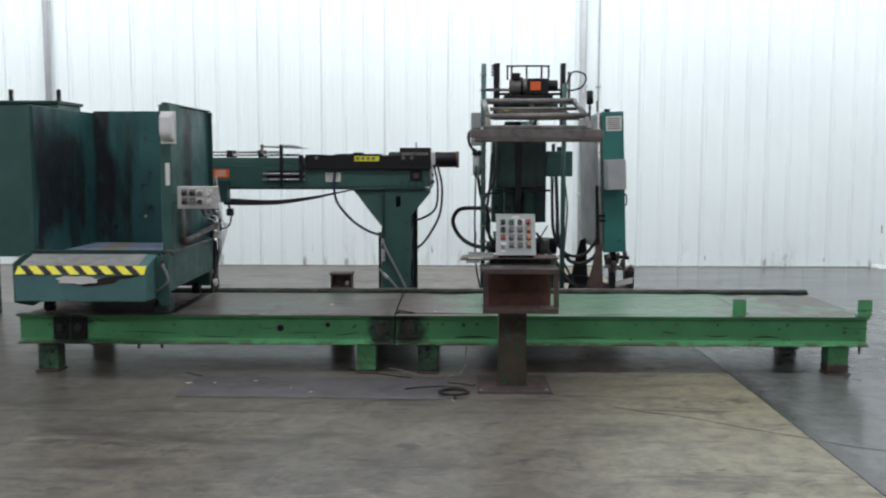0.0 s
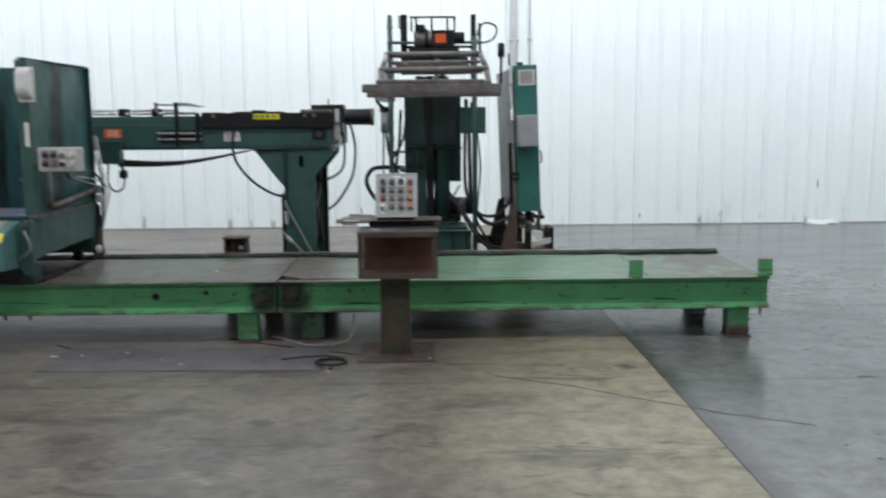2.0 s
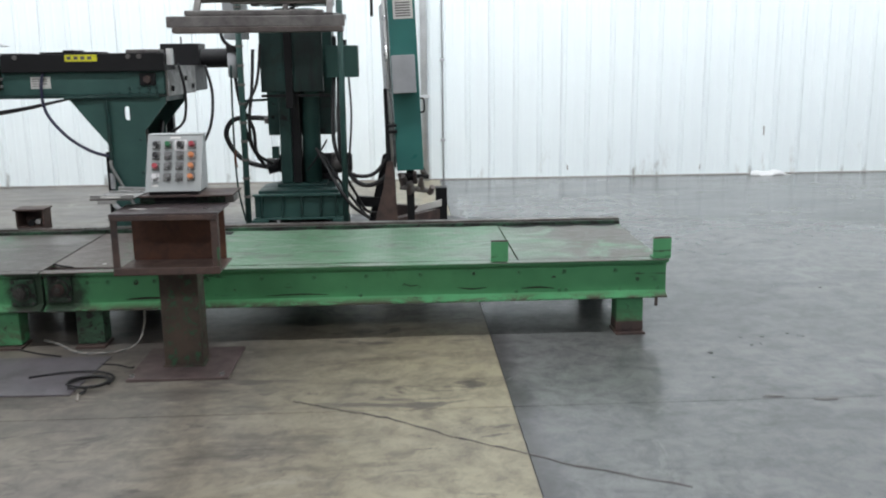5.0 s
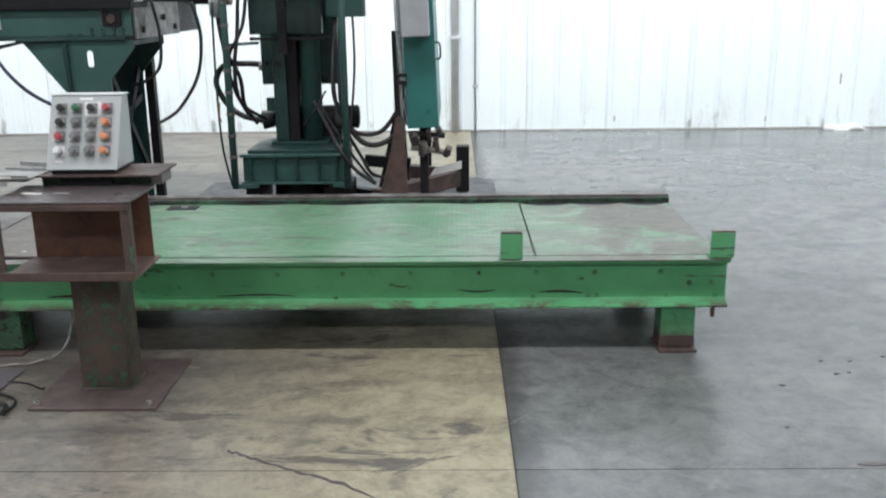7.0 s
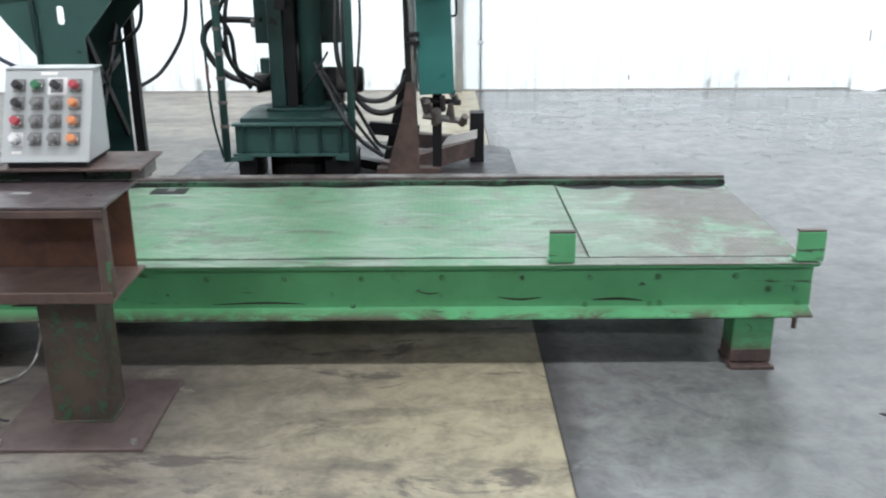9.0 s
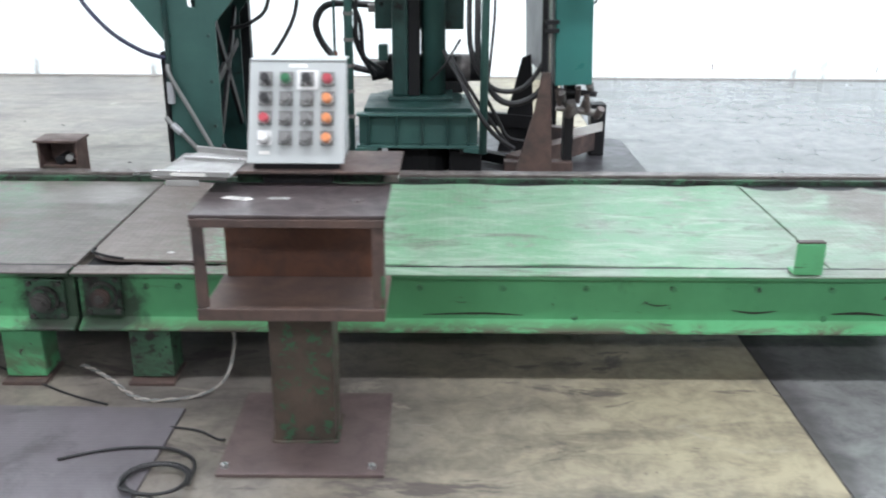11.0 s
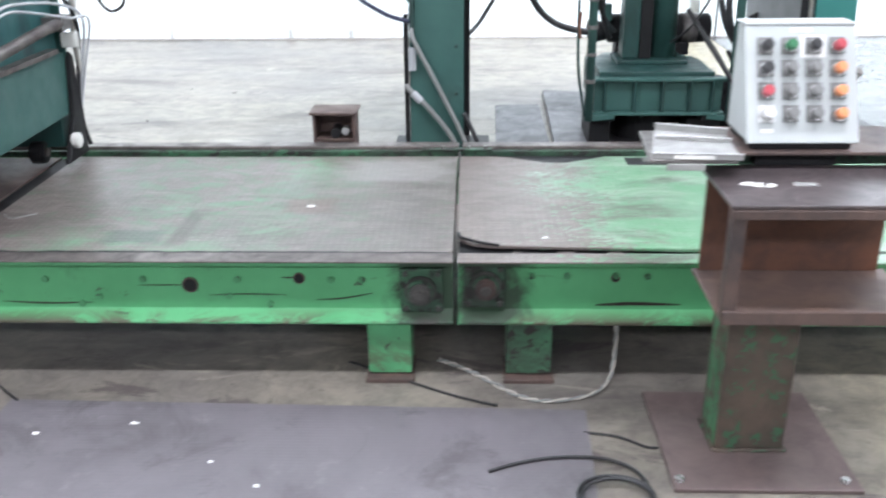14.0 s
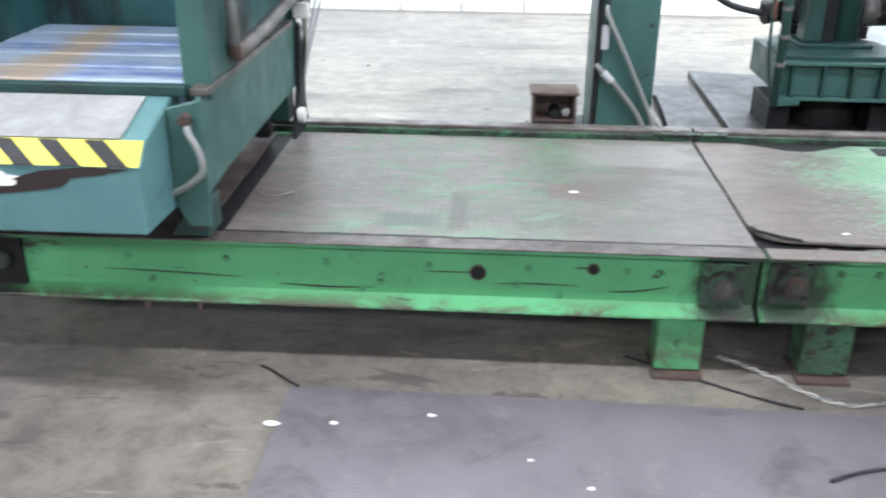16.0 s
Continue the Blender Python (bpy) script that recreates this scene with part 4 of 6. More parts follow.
part("wing_plate", slab([(-1.67, 1.70), (-1.55, 1.695), (-1.42, 1.662), (-1.45, 1.655), (-1.6, 1.665)], YA - 0.05, YA + 0.12, bevel=0.002), BRIGHT, arm, "bent bare steel flap")
part("wing_rod", rod((-1.85, YA, 1.68), (-1.5, YA, 1.67), 0.008), GREYSTEEL, arm)
part("wing_stub", box(-1.87, -1.845, YA - 0.02, YA + 0.02, 1.61, 1.70, 0.003), GREYSTEEL, arm)
part("orange_label", box(-2.336, -2.181, YA - 0.0035, YA - 0.0005, 1.383, 1.463, 0.0), ORANGE, arm, "orange warning label")
for z in (1.40, 1.42, 1.44):
    part("print_bar", box(-2.31, -2.21, YA - 0.005, YA - 0.0036, z, z + 0.008, 0.0), PAPER, arm)
wl = part("white_label", box(-1.251, -1.105, YA - 0.0035, YA - 0.0005, 1.345, 1.432, 0.0), PAPER, arm, "white data label")
for z in (1.36, 1.378, 1.396, 1.412):
    part("print_bar", box(-1.24, -1.17 + 0.04 * (z > 1.37), YA - 0.005, YA - 0.0036, z, z + 0.006, 0.0), INK, wl)
HX0, HX1, HZ0, HZ1 = -0.575, -0.53, 1.10, 1.205
cb = slab([(-0.858, 1.10), (-0.70, 0.90), (-0.72, 0.0), (-0.435, 0.0), (-0.43, 1.02), (-0.36, 1.10)], YA, YA + 0.016, bevel=0.0)
slab([(-0.99, 1.271), (-0.935, 1.205), (-0.275, 1.205), (-0.26, 1.22), (-0.26, 1.271)], YA, YA + 0.016, cb, 0.0)
slab([(-0.935, 1.205), (-0.858, 1.10), (HX0, 1.10), (HX0, 1.205)], YA, YA + 0.016, cb, 0.0)
slab([(HX1, 1.205), (HX1, 1.10), (-0.36, 1.10), (-0.275, 1.205)], YA, YA + 0.016, cb, 0.0)
for cx, cz, dx, dz in ((HX0, HZ0, 1, 1), (HX1, HZ0, -1, 1), (HX0, HZ1, 1, -1), (HX1, HZ1, -1, -1)):
    slab([(cx, cz), (cx + 0.014 * dx, cz), (cx + 0.004 * dx, cz + 0.006 * dz), (cx, cz + 0.018 * dz)], YA, YA + 0.016, cb, 0.0)
bmesh.ops.remove_doubles(cb, verts=cb.verts[:], dist=0.0002)
col = part("column_front", cb, TEAL, arm, "teal column plate with gusset and slotted hole")
# Inner plates in darker green: the column's inside shade is put into the colour.
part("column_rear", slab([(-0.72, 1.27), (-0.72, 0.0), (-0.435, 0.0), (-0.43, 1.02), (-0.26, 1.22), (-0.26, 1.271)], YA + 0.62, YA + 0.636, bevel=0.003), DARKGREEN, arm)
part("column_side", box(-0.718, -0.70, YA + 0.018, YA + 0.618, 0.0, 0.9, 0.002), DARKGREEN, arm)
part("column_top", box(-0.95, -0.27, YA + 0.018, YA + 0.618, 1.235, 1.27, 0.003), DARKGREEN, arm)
for x in (-0.66, -0.60, -0.52, -0.45, -0.38, -0.32):
    for z in (1.305, 1.34) if x > -0.58 else (1.305,):
        part("bolt", rod((x, YA - 0.012, z), (x, YA, z), 0.012, 6), DARKGREEN, arm)
for z in (0.45, 0.7, 0.95):
    for x in (-0.68, -0.47):
        part("bolt", rod((x, YA - 0.008, z), (x, YA, z), 0.01, 6), DARKGREEN, col)
part("square_boss", box(-0.44, -0.32, YA - 0.02, YA - 0.001, 1.36, 1.45, 0.005), BLACK, arm)
part("boss_nut", rod((-0.38, YA - 0.035, 1.405), (-0.38, YA - 0.02, 1.405), 0.03, 6), RUST, arm)
part("end_plate", box(-0.255, -0.24, YA + 0.02, YA + 0.98, 1.275, 1.50, 0.004), GREYSTEEL, arm, "grey bolted end plate")
for y, z in ((8.85, 1.33), (9.3, 1.40), (9.55, 1.33)):
    part("bolt", rod((-0.24, y, z), (-0.225, y, z), 0.02, 6), BLACK, arm)
part("end_cap", box(-0.238, -0.20, YA + 0.02, YA + 0.09, 1.51, 1.63, 0.005), WHITEPL, arm, "white plastic cap")
part("rear_beam", box(-1.2, -0.26, YA + 0.64, YA + 1.55, 1.28, 1.50, 0.006), BLACK, arm)
motor = part("hydraulic_motor", rod((-0.75, 10.2, 1.56), (0.03, 10.2, 1.56), 0.085, 28, bevel=0.008), BLACK, arm, "dark cylindrical motor", True)
part("motor_rim", rod((0.0, 10.2, 1.56), (0.035, 10.2, 1.56), 0.094, 28, bevel=0.004), RUST, motor)
part("motor_bracket", box(-0.62, -0.28, 10.05, 10.35, 1.50, 1.69, 0.005), BLACK, arm)
part("bracket_stud", rod((-0.44, 10.1, 1.69), (-0.44, 10.1, 1.75), 0.008), GREYSTEEL, arm)
part("motor_stand", box(-0.6, -0.3, 10.0, 10.2, 1.285, 1.5, 0.005), BLACK, arm)
for p, q in (((-0.45, 8.75, 1.05), (-0.45, 9.3, 0.35)), ((-0.45, 9.3, 1.05), (-0.45, 8.75, 0.4)), ((-0.45, 8.75, 0.7), (-0.45, 9.3, 0.85))):
    part("brace", bar(p, q, 0.02, 0.05), BLACK, arm)
part("rear_leg", box(-0.46, -0.40, 9.45, 9.52, 0.0, 1.275, 0.004), BLACK, arm)
part("column_base", box(-0.85, -0.28, YA - 0.05, YA + 0.75, -0.001, 0.02, 0.003), BLACK, arm)
part("conduit", hose([(-0.70, YA - 0.02, 1.25), (-0.695, YA - 0.02, 1.0), (-0.70, YA - 0.02, 0.75), (-0.70, YA - 0.02, 0.62)], 0.014, 6, 10), DARKGREEN, arm, smooth=True)
part("conduit", rod((-1.0, YA - 0.04, 1.275), (-0.70, YA - 0.02, 1.275), 0.012), DARKGREEN, arm)
part("conduit_fitting", rod((-0.70, YA - 0.02, 0.70), (-0.70, YA - 0.02, 0.58), 0.02, 12), CONDUITM, arm)
part("flexible_conduit", hose([(-0.70, YA - 0.02, 0.80), (-0.69, YA - 0.045, 0.74), (-0.577, YA - 0.05, 0.52), (-0.445, YA - 0.05, 0.25), (-0.40, YA - 0.05, 0.12), (-0.38, YA - 0.05, 0.02)], 0.012, 8, 10), DULLPIPE, arm, "grey flexible conduit", True)
part("flexible_conduit", hose([(-0.735, YA - 0.03, 0.50), (-0.715, YA - 0.045, 0.48), (-0.62, YA - 0.05, 0.386), (-0.489, YA - 0.05, 0.213), (-0.44, YA - 0.05, 0.02)], 0.014, 8, 10), DULLPIPE, arm, "grey pipe elbow", True)
part("conduit_joint", rod((-0.70, YA - 0.045, 0.465), (-0.655, YA - 0.05, 0.42), 0.02, 12), CONDUITM, arm)
part("cable", hose([(-0.43, YA - 0.03, 0.35), (-0.36, YA - 0.05, 0.20), (-0.33, YA - 0.05, 0.02)], 0.012, 8, 8), RUBBER, arm, smooth=True)
part("column_edge", box(-0.745, -0.722, YA, YA + 0.05, 0.021, 0.86, 0.003), BLACK, arm, "dark column edge strip")
# belt that sags below the arm
b = bmesh.new()
line = curve_points([(-2.25, 0, 1.18), (-2.0, 0, 1.165), (-1.7, 0, 1.165), (-1.4, 0, 1.20), (-1.2, 0, 1.235), (-1.02, 0, 1.268)], 6)
n = len(line)
outer = [(p.x, p.z) for p in line]
inner = [(p.x, p.z - 0.05 * (1 - i / (n - 1)) ** 1.2 - 0.012) for i, p in enumerate(line)]
part("sagging_belt", slab(outer + inner[::-1], YA + 0.05, YA + 0.20, bevel=0.0), RUBBER, arm, "black sagging belt")
part("looped_hose", hose([(-1.15, YA - 0.02, 1.46), (-1.165, YA - 0.04, 1.34), (-1.14, YA - 0.04, 1.16), (-1.0, YA - 0.05, 0.985), (-0.84, YA - 0.04, 0.875), (-0.71, YA - 0.02, 0.83)], 0.012, 8, 8), BLUEHOSE, arm, "dark blue hose", True)
for k, pts in enumerate((
    [(-0.22, 9.0, 1.52), (-0.18, 9.0, 1.30), (-0.20, 9.0, 1.08), (-0.32, 9.05, 0.98), (-0.43, 9.1, 0.95)],
    [(-0.20, 9.9, 1.50), (-0.15, 9.9, 1.25), (-0.18, 9.85, 0.95), (-0.32, 9.75, 0.70), (-0.42, 9.52, 0.62)],
)):
    part("hose", hose(pts, 0.011 + 0.002 * (k == 1), 8, 8), RUBBER, arm, smooth=True)
part("valve_block", box(-2.36, -2.17, YA - 0.12, YA - 0.005, 1.15, 1.36, 0.006), DARKGREEN, arm)
part("limit_switch", box(-2.19, -2.13, YA - 0.11, YA - 0.04, 1.02, 1.09, 0.008), BLACK, arm, "small black limit switch")
part("switch_stem", rod((-2.16, YA - 0.08, 1.09), (-2.18, YA - 0.08, 1.16), 0.012), BLACK, arm)
part("switch_cable", hose([(-2.15, YA - 0.08, 1.02), (-2.17, YA - 0.08, 0.93), (-2.25, YA - 0.06, 0.90), (-2.31, YA - 0.05, 0.98), (-2.30, YA - 0.05, 1.15)], 0.008), RUBBER, arm, smooth=True)
# the arm's drive housing at its far end
part("drive_housing", box(-4.9, -3.78, 8.62, 9.15, 0.62, 2.08, 0.008), TEAL, arm, "large teal drive housing")
part("housing_lid", box(-4.92, -3.76, 8.60, 9.17, 2.081, 2.11, 0.004), DARKGREEN, arm)
for x in (-4.26, -3.80):
    part("lid_post", box(x - 0.015, x + 0.015, 8.68, 8.72, 2.11, 2.22, 0.003), BLACK, arm)
part("housing_stand", box(-4.85, -4.62, 8.75, 9.05, 0.0, 0.62, 0.005), BLACK, arm)

# ---- the strapping column ----
st = thing("strapping_machine", (0.68, 9.4, 0), "tall dark green strapping machine with hoses and grey press bar", "machine")
PADZ = 0.05
BZ0, BZ1, BY = 0.262, 0.455, 9.0
part("base_web", box(0.31, 1.03, BY + 0.05, BY + 0.065, BZ0 + 0.009, BZ1 - 0.009, 0.003), TEAL, st)
for z in (BZ0, BZ1):
    part("base_flange", box(0.30, 1.04, BY, BY + 0.066, z - 0.008, z + 0.008, 0.002), TEAL, st)
for x in (0.36, 0.53, 0.685, 0.84, 0.965):
    part("base_rib", box(x, x + 0.015, BY + 0.006, BY + 0.049, BZ0 + 0.009, BZ1 - 0.009, 0.002), DARKGREEN, st)
part("base_block", box(0.33, 1.01, BY + 0.067, 9.75, BZ0, BZ1, 0.006), DARKGREEN, st)
part("base_top", flat_slab([(0.34, BY + 0.08), (0.99, BY + 0.08), (0.99, 9.5), (0.85, 9.72), (0.45, 9.72), (0.34, 9.5)], BZ1 + 0.0005, BZ1 + 0.03, bevel=0.004), DARKGREEN, st)
for x in (0.31, 0.92):
    part("foot", box(x, x + 0.12, BY + 0.02, BY + 0.15, 0.215, BZ0 - 0.009, 0.006), BLACK, st)
part("base_drum", rod((0.68, 9.42, PADZ), (0.68, 9.42, BZ0 - 0.001), 0.22, 28), BLACK, st)
part("base_foot", box(0.86, 1.06, 9.12, 9.5, PADZ, 0.2145, 0.01), BLACK, st)
part("base_foot", box(0.30, 0.42, 9.12, 9.5, PADZ, 0.2145, 0.01), BLACK, st)
CZ = BZ1 + 0.031
part("column_post", rod((0.755, 9.46, CZ), (0.755, 9.46, 1.95), 0.078, 28), TEAL, st, "rounded teal column post", True)
part("column_collar", box(0.47, 0.88, 9.30, 9.60, CZ, CZ + 0.022, 0.006), DARKGREEN, st)
part("column_rail", box(0.60, 0.672, 9.36, 9.50, CZ + 0.0225, 1.95, 0.004), BLACK, st, "greasy black slide rail")
part("column_post", box(0.50, 0.598, 9.34, 9.50, CZ + 0.0225, 1.95, 0.014), OILGREEN, st, "oily flat green column post")
part("cross_strap", box(0.40, 0.95, 9.12, 9.135, 1.24, 1.262, 0.002), BLACK, st)
part("slide_housing", box(0.38, 0.95, 9.55, 9.86, 0.90, 1.78, 0.01), OILGREEN, st, "oily dark green slide housing")
part("slide_front", box(0.40, 0.90, 9.12, 9.19, 1.28, 1.78, 0.008), OILGREEN, st)
part("slide_gib", box(0.60, 0.66, 9.08, 9.119, 1.15, 1.75, 0.004), BLACK, st)
jb = part("side_box", box(0.92, 1.18, 9.20, 9.41, 1.39, 1.645, 0.008), TEAL, st, "teal junction box")
part("box_knob", rod((0.99, 9.25, 1.645), (0.99, 9.25, 1.72), 0.018, 12), BLACK, jb)
part("box_stub", rod((1.06, 9.3, 1.645), (1.06, 9.3, 1.69), 0.03, 12), BLACK, jb)
part("pump", rod((0.45, 9.68, 0.64), (1.08, 9.68, 0.64), 0.088, 24, bevel=0.01), BLACK, st, "black horizontal pump motor", True)
part("pump_band", rod((0.90, 9.68, 0.64), (1.0, 9.68, 0.64), 0.091, 24, bevel=0.003), GREYSTEEL, st, smooth=True)
part("pump_head", rod((0.34, 9.66, 0.61), (0.45, 9.68, 0.63), 0.06, 18), BLACK, st)
part("pump_saddle", box(0.5, 0.95, 9.60, 9.74, CZ, 0.56, 0.005), BLACK, st)
part("top_valve", box(0.40, 0.46, 9.55, 9.62, 0.70, 0.80, 0.006), TEAL, st)
for x, w, z1, m in ((0.27, 0.024, 2.49, TEAL), (1.06, 0.024, 2.3, TEAL)):
    part("guard_post", rod((x, 8.96, 0.235), (x, 8.96, z1), w, 14), m, st, "round guard post", True)
for k in range(14):
    z = 0.45 + k * 0.148
    part("post_clip", rod((0.27, 8.96, z), (0.27, 8.96, z + 0.02), 0.03, 12), GREYSTEEL, st)
part("guard_foot", bar((0.262, 8.97, 0.245), (0.42, 9.02, 0.245), 0.03, 0.03), TEAL, st)
part("guard_foot", bar((1.068, 8.97, 0.245), (0.95, 9.02, 0.245), 0.03, 0.03), TEAL, st)
part("guard_bar", rod((0.27, 8.96, 1.22), (0.44, 9.2, 1.22), 0.01), DARKGREEN, st)
part("guard_wire", hose([(0.20, 8.95, 1.5), (0.19, 8.95, 1.0), (0.20, 8.95, 0.55), (0.25, 8.95, 0.26)], 0.008), DARKGREEN, st, smooth=True)
part("filter_bowl", rod((0.21, 9.0, 1.40), (0.21, 9.0, 1.60), 0.042, 18, bevel=0.01), CONDUITM, st, "grey filter bowl", True)
part("filter_cap", rod((0.21, 9.0, 1.60), (0.21, 9.0, 1.65), 0.05, 18), BLACK, st)
# head
part("head_rail", box(0.37, 0.43, 9.0, 9.1, 1.95, 2.50, 0.004), BLACK, st, "black upright head rail")
for k in range(4):
    part("rail_tooth", box(0.35, 0.369, 9.01, 9.09, 2.38 + k * 0.03, 2.397 + k * 0.03, 0.002), BLACK, st)
part("head_rail", box(1.03, 1.075, 9.0, 9.1, 1.75, 2.50, 0.004), BLACK, st, "black upright head rail")
part("head_rail_inner", box(1.10, 1.125, 9.02, 9.06, 2.1, 2.42, 0.003), GREYSTEEL, st)
part("head_block", box(0.42, 1.0, 8.98, 9.32, 1.96, 2.12, 0.008), DARKGREEN, st)
part("head_cross", rod((0.25, 8.98, 2.24), (1.12, 8.98, 2.24), 0.014), GREYSTEEL, st, smooth=True)
part("head_cross", rod((0.40, 8.98, 2.20), (1.05, 8.98, 2.20), 0.012), BLACK, st, smooth=True)
hm = part("head_motor", rod((0.50, 8.6, 2.24), (0.83, 8.6, 2.24), 0.075, 24, bevel=0.008), GREYSTEEL, st, "grey head motor", True)
part("motor_fin", box(0.52, 0.60, 8.53, 8.68, 2.30, 2.36, 0.004), BLACK, hm)
part("orange_label", box(0.69, 0.785, 8.508, 8.5145, 2.20, 2.28, 0.0), ORANGE, st, "bright orange tag")
part("motor_plate", box(0.66, 0.86, 8.515, 8.525, 2.17, 2.31, 0.003), BLACK, st)
part("motor_flange", rod((0.60, 8.6, 2.24), (0.625, 8.6, 2.24), 0.088, 20), BLACK, st)
part("motor_end", rod((0.86, 8.6, 2.25), (0.95, 8.6, 2.25), 0.05, 16), BLACK, st)
for x in (0.52, 0.66, 0.80):
    part("head_stud", rod((x, 8.6, 2.30), (x, 8.6, 2.43), 0.009), BLACK, st)
part("head_guard", hose([(0.48, 8.55, 2.30), (0.48, 8.55, 2.42), (0.50, 8.55, 2.425), (0.84, 8.55, 2.425), (0.86, 8.55, 2.41), (0.86, 8.55, 2.30)], 0.009, 5), BLACK, st, smooth=True)
part("motor_shelf", box(0.45, 0.9, 8.5, 8.97, 2.13, 2.155, 0.003), BLACK, st)
part("drop_rod", rod((0.70, 8.5, 1.90), (0.70, 8.5, 2.13), 0.022), GREYSTEEL, st)
part("coil_spring", hose([(0.75 + 0.03 * math.cos(a * 1.57), 8.6 + 0.03 * math.sin(a * 1.57), 1.80 + 0.006 * a) for a in range(26)], 0.006, 2, 6), BLACK, st, smooth=True)
# press frame that overhangs the bench
PF = part("press_bar", box(0.115, 1.19, 7.36, 7.44, 1.735, 1.80, 0.006), GREYSTEEL, st, "heavy grey press bar")
part("press_shoe", waver(box(0.15, 1.18, 7.34, 7.46, 1.70, 1.7345, 0.006), 0.004), RAIL, PF, "brown worn shoe strip")
part("press_top", box(0.22, 1.06, 7.38, 7.52, 1.8005, 1.835, 0.01), GREYSTEEL, PF)
part("head_pipe", rod((0.25, 7.62, 1.915), (1.10, 7.62, 1.925), 0.024, 16), GREYSTEEL, st, "grey pipe", True)
part("head_pipe", rod((0.27, 8.40, 2.09), (1.08, 8.40, 2.095), 0.027, 16), GREYSTEEL, st, "grey pipe", True)
part("head_pipe", rod((0.30, 8.05, 2.0), (1.06, 8.05, 2.005), 0.016, 16), GREYSTEEL, st, "grey pipe", True)
for x in (0.262, 1.085):
    part("side_pipe", rod((x, 7.62, 1.92), (x, 8.42, 2.092), 0.024, 14), GREYSTEEL, st, "grey side pipe", True)
    part("side_link", bar((x, 7.62, 1.91), (x + 0.01, 7.46, 1.80), 0.04, 0.03), GREYSTEEL, st)
    part("side_bar", bar((x, 7.45, 1.80), (x, 9.0, 1.86), 0.05, 0.04), GREYSTEEL, st)
    part("side_arm", bar((x, 8.40, 2.09), (x, 9.0, 2.12), 0.04, 0.05), GREYSTEEL, st)
part("slant_plate", slab([(0.34, 1.98), (0.95, 1.98), (1.08, 1.90), (0.42, 1.90)], 7.9, 7.93, bevel=0.003), RAIL, st)
part("yellow_wire", hose([(0.32, 8.1, 2.02), (0.5, 8.0, 1.975), (0.62, 7.95, 1.962), (0.76, 8.03, 1.985)], 0.004), HAZARD, st, "thin yellow wire", True)
part("rear_mount", box(0.15, 0.30, 9.0, 9.3, 1.70, 2.02, 0.005), CONDUITM, st)
part("head_wire", hose([(1.08, 8.98, 2.30), (1.14, 8.98, 2.41), (1.24, 8.98, 2.40), (1.27, 8.98, 2.34), (1.22, 8.98, 2.26), (1.10, 8.98, 2.23)], 0.009), RUBBER, st, smooth=True)
# hoses
HOSES = (
    ([(0.42, 9.7, 1.03), (0.22, 9.75, 1.04), (0.04, 9.8, 1.02), (-0.03, 9.8, 0.90), (0.03, 9.8, 0.75), (0.16, 9.75, 0.65), (0.36, 9.68, 0.61)], 0.022),
    ([(0.22, 9.0, 1.40), (0.25, 9.0, 1.2), (0.33, 9.05, 1.0), (0.34, 9.1, 0.8), (0.40, 9.2, 0.66)], 0.014),
    ([(0.36, 9.05, 1.62), (0.34, 9.02, 1.3), (0.31, 9.0, 1.05), (0.33, 9.05, 0.82), (0.44, 9.3, 0.68)], 0.013),
    ([(0.42, 9.05, 1.66), (0.38, 9.02, 1.35), (0.27, 9.0, 1.12), (0.30, 9.03, 0.9), (0.36, 9.1, 0.74)], 0.012),
    ([(0.98, 9.25, 1.39), (0.97, 9.1, 1.1), (0.98, 9.05, 0.85), (1.05, 9.05, 0.68), (1.15, 9.05, 0.60), (1.30, 9.05, 0.62), (1.42, 9.05, 0.78), (1.46, 9.05, 0.95)], 0.016),
    ([(1.02, 9.25, 1.39), (1.02, 9.1, 1.05), (1.03, 9.05, 0.78), (1.12, 9.05, 0.58), (1.24, 9.05, 0.52), (1.38, 9.05, 0.58), (1.47, 9.05, 0.74), (1.49, 9.05, 0.88)], 0.019),
    ([(1.10, 9.25, 1.39), (1.12, 9.1, 1.1), (1.10, 9.05, 0.8), (1.07, 9.0, 0.55)], 0.008),
    ([(0.82, 9.15, 0.82), (0.92, 9.05, 0.66), (1.02, 8.93, 0.50), (1.12, 8.95, 0.36), (1.25, 8.98, 0.26)], 0.014),
    ([(0.86, 9.2, 0.78), (0.98, 9.1, 0.60), (1.10, 9.08, 0.42), (1.22, 9.1, 0.26)], 0.011),
    ([(0.92, 9.05, 0.90), (0.82, 9.05, 0.74), (0.74, 9.15, 0.64)], 0.007),
    ([(1.05, 9.1, 0.60), (1.15, 9.1, 0.42), (1.22, 9.12, 0.30), (1.35, 9.12, 0.27)], 0.012),
    ([(0.20, 9.0, 1.64), (0.14, 9.0, 1.70), (0.13, 9.0, 1.82), (0.22, 9.0, 1.86), (0.3, 9.05, 1.84)], 0.014),
)
for pts, r in HOSES:
    part("hose", hose(pts, r, 8, 10), RUBBER, st, "black hydraulic hose", True)
for x, z in ((0.36, 1.02), (0.36, 0.66)):
    part("hose_nut", rod((x - 0.03, 9.7, z), (x + 0.04, 9.7, z), 0.03, 6), GREYSTEEL, st)
part("red_tag_wire", hose([(0.20, 8.94, 0.84), (0.195, 8.94, 0.75), (0.205, 8.94, 0.70)], 0.009, 5), INRUST, st, "faded orange tag", True)

# ---- the control cabinet beside it ----
cab = thing("control_cabinet", (1.6, 9.4, 0), "narrow leaning teal control cabinet on a rusty base", "cabinet")
